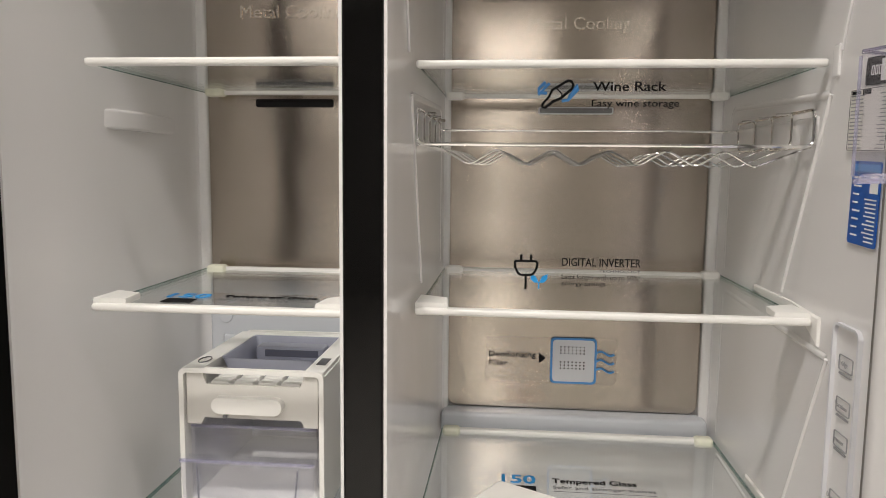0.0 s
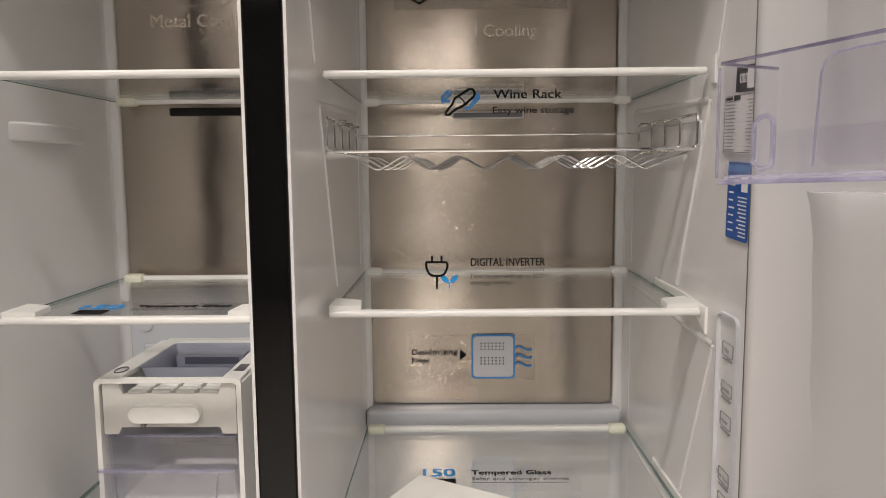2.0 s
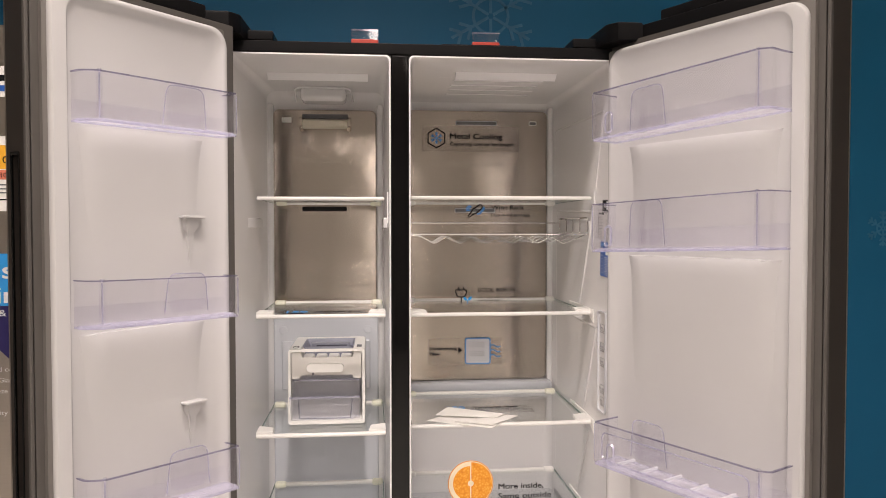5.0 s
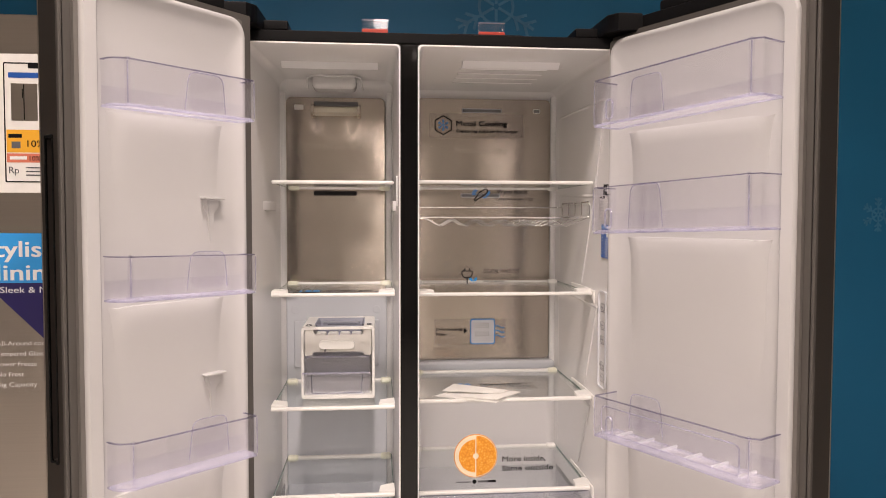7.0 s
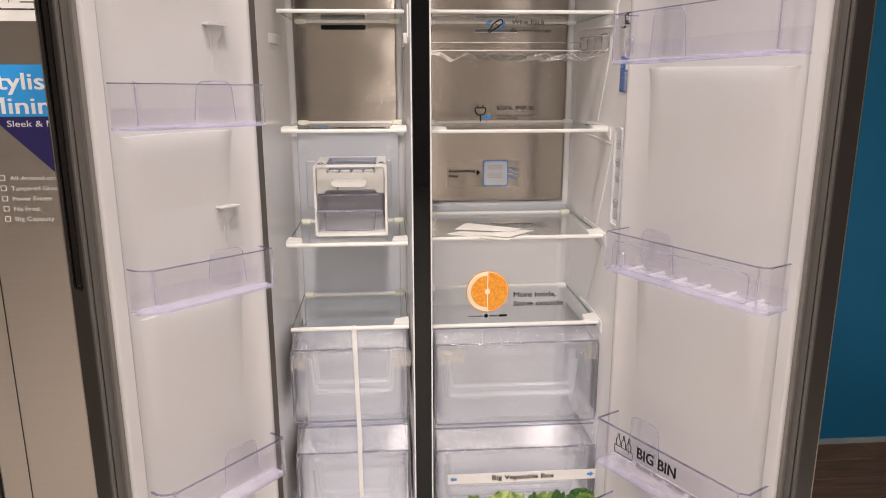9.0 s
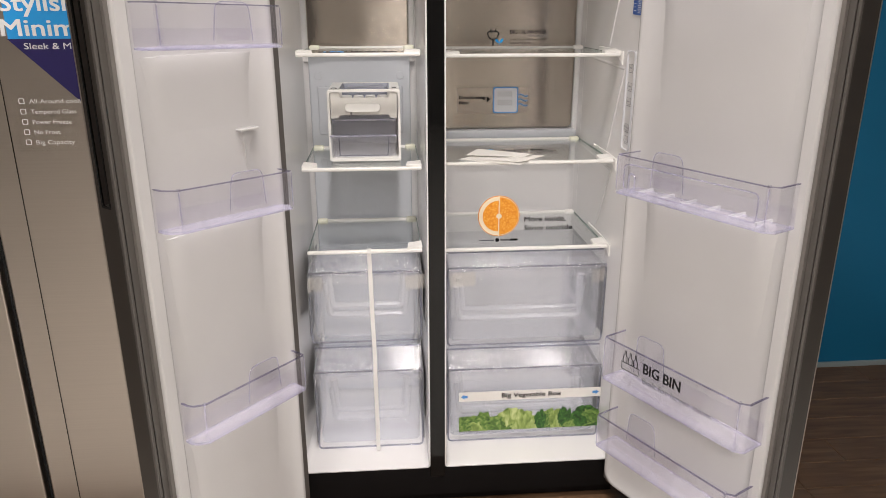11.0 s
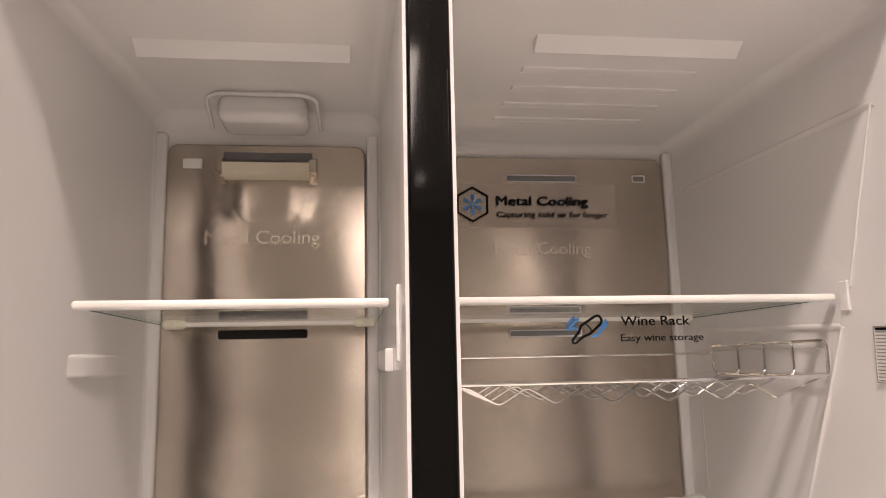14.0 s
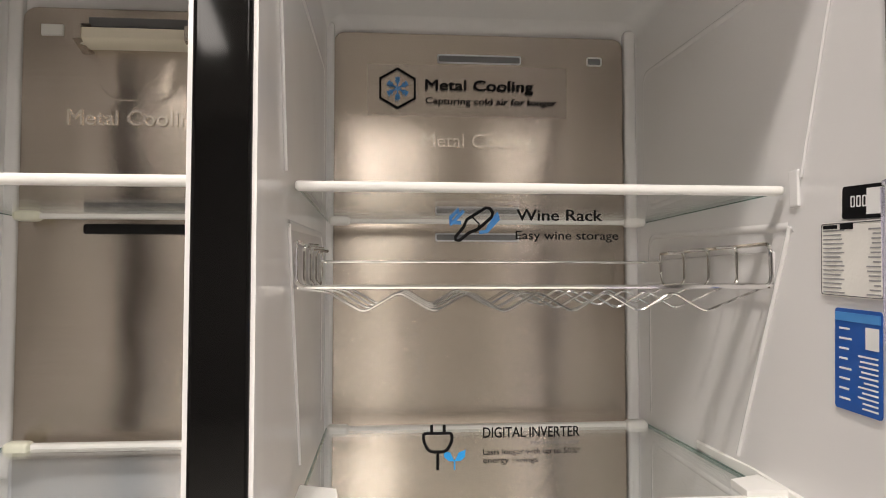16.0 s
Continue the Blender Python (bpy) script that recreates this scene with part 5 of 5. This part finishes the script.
part("print_bar", boxed(0.133, 0.271, 0.261, 0.2618, 0.8652, 0.8656), INK_GREY, st)
st = thing("shelf_sticker", "film with blue figure and black print on freezer shelf", "sticker", pose(0, 0, 0), "printed films")
part("film", boxed(-0.350, -0.145, 0.090, 0.165, 1.1425, 1.1430), FILM, st)
word("150", 0, 0, 0, 0.024, 0.048, BLUE_LIGHT, st, flat(-0.336, 0.126, 1.1435), bold=0.013)
part("load_bar", boxed(-0.330, -0.295, 0.096, 0.118, 1.1432, 1.1437), INK, st)
word("Tempered Glass", 0, 0, 0, 0.012, 0.113, INK, st, flat(-0.271, 0.134, 1.1435), bold=0.013)
word("Safer and stronger shelves", 0, 0, 0, 0.008, 0.128, INK_GREY, st, flat(-0.271, 0.116, 1.1435))

# leaflets lying on the third shelf
def leaflet(pts, z, lift, label):
    bm = bmesh.new()
    low = [bm.verts.new((px, py, z + lz)) for (px, py), lz in zip(pts, lift)]
    top = [bm.verts.new((px, py, z + lz + 0.0012)) for (px, py), lz in zip(pts, lift)]
    n = len(pts)
    bm.faces.new(low[::-1])
    bm.faces.new(top)
    for k in range(n):
        bm.faces.new((low[k], low[(k + 1) % n], top[(k + 1) % n], top[k]))
    return tagged(part("leaflet", bm, PAPER), label, "leaflet", "leaflets")
leaflet([(-0.002, 0.172), (0.147, 0.090), (0.186, 0.150), (0.060, 0.225)], 0.8655, (0, 0, 0.001, 0.001), "white folded paper leaflet lying on the glass shelf")
leaflet([(0.066, 0.146), (0.150, 0.104), (0.228, 0.176), (0.206, 0.196)], 0.8685, (0, 0.001, 0.002, 0.0), "white paper leaflet on top of another leaflet")
leaflet([(0.022, 0.200), (0.170, 0.160), (0.196, 0.186), (0.060, 0.262)], 0.8715, (0, 0.0, 0.002, 0.004), "white paper leaflet with a curled edge on the pile")

# labels on the right-hand fridge wall
def wall_label(name, label, y0, y1, z0, z1, material, lean=0.0):
    t = thing(name, label, "label", pose(FX1 - 0.0046, (y0 + y1) / 2 - 0.013, (z0 + z1) / 2, lean, 0, 0), "wall labels")
    a, b = (y1 - y0) / 2, (z1 - z0) / 2
    part("sheet", prism(bmesh.new(), rrect(-a, a, -b, b, 0.003, 3), -0.0010, 0.0, "yz"), material, t)
    return t, a, b
def wall_bar(t, ya, yb, za, zb, material):
    part("print_bar", boxed(-0.0014, -0.0009, ya, yb, za, zb), material, t)
t, a, b = wall_label("code_label", "small black label with white marks on the white wall", 0.024, 0.072, 1.380, 1.406, INK, 3)
for k in range(3):
    part("mark", ring_plate(bmesh.new(), rrect(0.008 - k * 0.007, 0.013 - k * 0.007, -0.004, 0.005, 0.001, 2), rrect(0.009 - k * 0.007, 0.012 - k * 0.007, -0.003, 0.004, 0.001, 2), -0.0014, -0.0009, "yz"), INK_WHITE, t)
part("white_field", boxed(-0.0014, -0.0009, -a + 0.002, -a + 0.018, -b + 0.003, b - 0.003), INK_WHITE, t)
t, a, b = wall_label("rating_label", "white rating label with rows of grey print", 0.024, 0.102, 1.318, 1.379, PAPER, 2)
for r in range(15):
    z = b - 0.007 - r * 0.0036
    wall_bar(t, a - 0.004 - (0.020 + 0.008 * random.random()), a - 0.004, z - 0.0006, z + 0.0006, INK_PALE)
    wall_bar(t, -a + 0.004, -a + 0.010 + 0.010 * random.random(), z - 0.0006, z + 0.0006, INK_PALE)
wall_bar(t, a - 0.022, a - 0.004, b - 0.0055, b - 0.0025, INK)
wall_bar(t, a - 0.042, a - 0.026, b - 0.0065, b - 0.0015, INK)
bm = ring_plate(bmesh.new(), rrect(-a + 0.001, a - 0.001, -b + 0.001, b - 0.001, 0.002, 2), rrect(-a + 0.0016, a - 0.0016, -b + 0.0016, b - 0.0016, 0.002, 2), -0.0014, -0.0009, "yz")
part("border", bm, INK_GREY, t)
t, a, b = wall_label("service_label", "blue service label with rows of white print", 0.030, 0.086, 1.228, 1.309, BLUE_LABEL, 2)
part("head_band", boxed(-0.0014, -0.0009, -a + 0.001, a - 0.001, b - 0.010, b - 0.003), BLUE, t)
for r in range(16):
    z = b - 0.016 - r * 0.0040
    if r > 4:
        wall_bar(t, -a + 0.004, -a + 0.020 + 0.008 * random.random(), z - 0.0007, z + 0.0007, INK_WHITE)
    if r % 2 == 0:
        wall_bar(t, a - 0.006 - (0.010 + 0.006 * random.random()), a - 0.006, z - 0.0008, z + 0.0008, INK_WHITE)
part("white_field", boxed(-0.0014, -0.0009, -a + 0.003, -a + 0.018, b - 0.030, b - 0.013), INK_WHITE, t)

# vegetable drawer sticker
y = 0.1050
st = film("vegetable_sticker", "film with white title band and leafy picture on drawer", -0.006, 0.400, 0.075, 0.214, y)
part("title_band", boxed(-0.004, 0.398, y - 0.0012, y - 0.0002, 0.182, 0.211), PAPER, st, "white title band")
word("Big Vegetable Box", 0.116, y - 0.0016, 0.1910, 0.0135, 0.168, INK, st, bold=0.013)
for ax, sg in ((0.002, 1), (0.392, -1)):
    pts = [(ax, 0.1965), (ax + sg * 0.009, 0.2040), (ax + sg * 0.009, 0.2000), (ax + sg * 0.018, 0.2000), (ax + sg * 0.018, 0.1930), (ax + sg * 0.009, 0.1930), (ax + sg * 0.009, 0.1890)]
    part("arrow", prism(bmesh.new(), pts[::-sg], y - 0.0018, y - 0.0010), BLUE, st)
rng = random.Random(5)
def leaf_blob(cx, cz, rx, rz, material, order, frill):
    pts = []
    for k in range(40):
        a = 2 * math.pi * k / 40
        f = 1 + frill * (rng.random() - 0.5)
        pts.append((min(max(cx + rx * f * math.cos(a), -0.004), 0.398), max(cz + rz * f * math.sin(a), 0.085)))
    part("leaf_picture", prism(bmesh.new(), pts, y - 0.0008 - order * 0.0003, y - 0.0004 - order * 0.0003), material, st)
leaf_blob(0.055, 0.100, 0.062, 0.040, LEAF_A, 1, 0.5)
leaf_blob(0.150, 0.108, 0.052, 0.048, LEAF_B, 2, 0.22)
leaf_blob(0.250, 0.102, 0.060, 0.042, LEAF_A, 1, 0.45)
leaf_blob(0.110, 0.096, 0.035, 0.030, LEAF_A, 3, 0.5)
leaf_blob(0.205, 0.095, 0.034, 0.026, LEAF_B, 4, 0.35)
leaf_blob(0.360, 0.110, 0.042, 0.048, LEAF_C, 2, 0.25)
leaf_blob(0.300, 0.110, 0.034, 0.036, LEAF_C, 3, 0.55)
leaf_blob(0.330, 0.092, 0.040, 0.020, LEAF_A, 4, 0.5)
leaf_blob(0.040, 0.092, 0.040, 0.022, LEAF_B, 4, 0.5)
for cx, cz, rx, rz, mat, order in ((0.010, 0.104, 0.026, 0.030, LEAF_A, 5), (0.080, 0.112, 0.024, 0.022, LEAF_A, 5), (0.180, 0.118, 0.030, 0.030, LEAF_B, 5), (0.138, 0.122, 0.018, 0.026, LEAF_B, 6), (0.228, 0.112, 0.016, 0.034, LEAF_C, 6), (0.275, 0.104, 0.022, 0.040, LEAF_B, 5), (0.290, 0.120, 0.012, 0.030, LEAF_C, 7), (0.372, 0.118, 0.026, 0.026, LEAF_A, 5), (0.345, 0.104, 0.018, 0.020, LEAF_C, 6)):
    leaf_blob(cx, cz, rx, rz, mat, order, 0.4)
st.scale = (1.02, 1.0, 1.0)

# big bin lettering on the deep door bin
st = thing("big_bin_sticker", "clear film with bottles emblem and lettering on door bin", "sticker", mr, "printed films")
def on_bin(s, z):
    return pose(lxr * (s + 0.056), 0.0965, z + 0.010, 0, 0, 180)
part("film", box(bmesh.new(), lxr * 0.096, lxr * 0.392, 0.0950, 0.0956, 0.378, 0.458), FILM, st)
word("BIG BIN", 0, 0, 0, 0.026, 0.108, INK, st, on_bin(0.120, 0.412), bold=0.013)
word("Built for larger items", 0, 0, 0, 0.015, 0.196, INK_GREY, st, on_bin(0.120, 0.386), bold=0.006)
bm = bmesh.new()
for k in range(3):
    c = 0.062 + 0.0165 * k
    tube(bm, [(lxr * (p + 0.056), 0.0966, q + 0.010) for p, q in ((c - 0.006, 0.415), (c - 0.006, 0.430), (c - 0.002, 0.436), (c - 0.002, 0.446), (c + 0.002, 0.446), (c + 0.002, 0.436), (c + 0.006, 0.430), (c + 0.006, 0.415))], 0.0010, 6)
tube(bm, [(lxr * (p + 0.056), 0.0966, q + 0.010) for p, q in ((0.050, 0.415), (0.108, 0.415), (0.106, 0.397), (0.052, 0.397))], 0.0010, 6, True)
part("bottles_outline", bm, INK, st)

# tag holders and a dark leaflet on top of the cabinet
for x0, x1 in ((-0.181, -0.120), (0.093, 0.156)):
    t = thing("tag_holder", "small clear tag holder with a red band on the cabinet", "tag holder", pose(((x0 + x1) / 2 + 0.15) * 1.09 - 0.15, 0.20, OZ1), "tag holders")
    w = (x1 - x0) / 2 * 1.09
    part("foot", boxed(-w, w, -0.020, 0.026, 0.0005, 0.004, 0.001), ACRYLIC, t)
    part("stem", boxed(-w * 0.9, w * 0.9, 0.002, 0.005, 0.004, 0.042, 0.001), ACRYLIC, t)
    part("red_band", boxed(-w, w, -0.006, 0.012, 0.042, 0.059, 0.003), RED_BASE, t, "red plastic band")
    part("clear_plate", boxed(-w, w, 0.002, 0.005, 0.059, 0.083, 0.001), ACRYLIC, t)
    part("plate_edge", boxed(-w, w, 0.0018, 0.0052, 0.0815, 0.084), ACRYLIC_EDGE, t)
tagged(part("dark_leaflet", boxed(0.02, 0.19, 0.012, 0.12, OZ1 + 0.0005, OZ1 + 0.005, 0.001), BLACK_MATT), "dark flat leaflet lying on the cabinet top", "leaflet")

# ---- the neighbouring refrigerator ----
nb = thing("neighbour_refrigerator", "closed brushed steel refrigerator with price card and banner", "refrigerator", pose(0, 0, 0))
NX0, NX1, NS, NY = -1.545, -0.633, -1.083, -0.050
part("cabinet_body", boxed(NX0, NX1, 0.02, 0.62, FLOOR_Z + 0.03, 1.755, 0.004), BLACK_MATT, nb)
for x0, x1 in ((NX0, NS - 0.008), (NS + 0.008, NX1)):
    dd = part("door", boxed(x0, x1, NY, 0.016, FLOOR_Z + 0.045, 1.752, 0.006, 3), STEEL_DOOR, nb, "brushed steel door")
    part("edge_trim", boxed(x0 + (0.066 if x0 > NS else 0), x0 + (0.068 if x0 > NS else 0.002), NY - 0.0012, NY + 0.002, FLOOR_Z + 0.05, 1.748), SKIN_SIDE, dd)
part("handle_gap", boxed(NS - 0.0078, NS + 0.0078, NY + 0.02, 0.019, FLOOR_Z + 0.05, 1.74), BLACK_HOLE, nb)
for fx in (NX0 + 0.06, NX1 - 0.06):
    part("foot", tube(bmesh.new(), [(fx, 0.08, FLOOR_Z), (fx, 0.08, FLOOR_Z + 0.0305)], 0.022, 12), BLACK_MATT, nb)
    part("foot", tube(bmesh.new(), [(fx, 0.55, FLOOR_Z), (fx, 0.55, FLOOR_Z + 0.0305)], 0.022, 12), BLACK_MATT, nb)
# price card
y = NY - 0.0016
pc = thing("price_card", "white price card with a fridge picture and orange discount band", "price card", pose(0, 0, 0))
part("card", boxed(-0.946, -0.735, y, y + 0.0014, 1.376, 1.668), PAPER, pc)
bm = ring_plate(bmesh.new(), rrect(-0.930, -0.750, 1.398, 1.650, 0.003, 2), rrect(-0.9275, -0.7525, 1.4005, 1.6475, 0.002, 2), y - 0.0006, y)
part("border", bm, INK, pc)
ink_bar(pc, -0.880, -0.76, 1.638, 1.648, y - 0.0002, INK)
ink_bar(pc, -0.920, -0.85, 1.618, 1.629, y - 0.0002, BLUE_LABEL)
pic = part("fridge_picture", boxed(-0.915, -0.862, y - 0.0006, y - 0.0001, 1.528, 1.606), STEEL_DOOR, pc)
part("picture_line", boxed(-0.890, -0.888, y - 0.001, y - 0.0006, 1.530, 1.604), INK, pic)
part("picture_line", boxed(-0.893, -0.891, y - 0.001, y - 0.0006, 1.575, 1.595), INK, pic)
ink_bar(pc, -0.926, -0.754, 1.461, 1.509, y, ORANGE_INK, "orange_band")
ink_bar(pc, -0.926, -0.754, 1.440, 1.459, y, RED_INK, "red_band")
ink_bar(pc, -0.922, -0.895, 1.492, 1.500, y - 0.0003, INK)
ink_bar(pc, -0.916, -0.898, 1.470, 1.484, y - 0.0003, INK_GREY)
word("10%", -0.884, y - 0.0008, 1.473, 0.014, 0.034, INK, pc)
ink_bar(pc, -0.920, -0.886, 1.446, 1.453, y - 0.0003, INK_WHITE)
word("10%", -0.880, y - 0.0008, 1.444, 0.010, 0.022, INK, pc)
word("Rp", -0.922, y - 0.0008, 1.417, 0.014, 0.020, INK_GREY, pc)
for k in range(3):
    ink_bar(pc, -0.888, -0.80, 1.428 - 0.008 * k, 1.4305 - 0.008 * k, y - 0.0003, INK_GREY)
# banner
bn = thing("banner_sticker", "blue and navy banner sticker with white lettering on the steel door", "banner", pose(0, 0, 0))
part("film", boxed(-0.992, -0.700, y + 0.0008, y + 0.0014, 0.945, 1.295), FILM, bn)
part("blue_field", boxed(-0.976, -0.70, y, y + 0.0006, 1.184, 1.290), BLUE_LIGHT, bn, "bright blue field")
part("navy_field", prism(bmesh.new(), [(-0.978, 1.184), (-0.83, 1.035), (-0.70, 1.035), (-0.70, 1.184)], y, y + 0.0006), NAVY, bn, "navy slanting field")
word("Stylish", -0.982, y - 0.0006, 1.240, 0.034, 0.150, INK_WHITE, bn, bold=0.013)
word("Minim", -0.986, y - 0.0006, 1.190, 0.034, 0.150, INK_WHITE, bn, bold=0.013)
word("Sleek & Mo", -0.946, y - 0.0006, 1.163, 0.013, 0.110, INK_WHITE, bn)
for k, words in enumerate(("All-Around cooling", "Tempered Glass", "Power Freeze", "No Frost", "Big Capacity")):
    z = 1.050 - 0.0222 * k
    word(words, -0.956, y - 0.0006, z, 0.0095, 0.0068 * len(words), INK_WHITE, bn)
    bm = ring_plate(bmesh.new(), rrect(-0.978, -0.966, z - 0.001, z + 0.011, 0.002, 2), rrect(-0.9765, -0.9675, z + 0.0005, z + 0.0095, 0.002, 2), y - 0.0004, y + 0.0004)
    part("icon", bm, INK_WHITE, bn)

# ---- floor boards under and beside the refrigerators ----
import functools
rng = random.Random(11)


@functools.lru_cache(None)
def board_mesh(tenths):
    bm = boxed(0, tenths / 10 - 0.002, 0, 0.118, -0.008, 0.0, 0.0012, 1)
    me = bpy.data.meshes.new("floor_board")
    bm.to_mesh(me)
    bm.free()
    me.materials.append(WOOD)
    return me


row, yq = 0, WALL_Y - 0.121
span = round((RX1 - RX0) * 10)
while yq > -0.32:
    at_x, first = 0, (9, 5, 12)[row % 3]
    while at_x < span:
        cut = min(first or rng.choice((9, 12, 15)), span - at_x)
        if span - at_x - cut < 4:
            cut = span - at_x
        ob = new("floor_board", board_mesh(cut))
        ob.parent = floor
        ob.location = (RX0 + at_x / 10 + 0.001, yq, FLOOR_Z)
        at_x, first = at_x + cut, 0
    yq -= 0.120
    row += 1
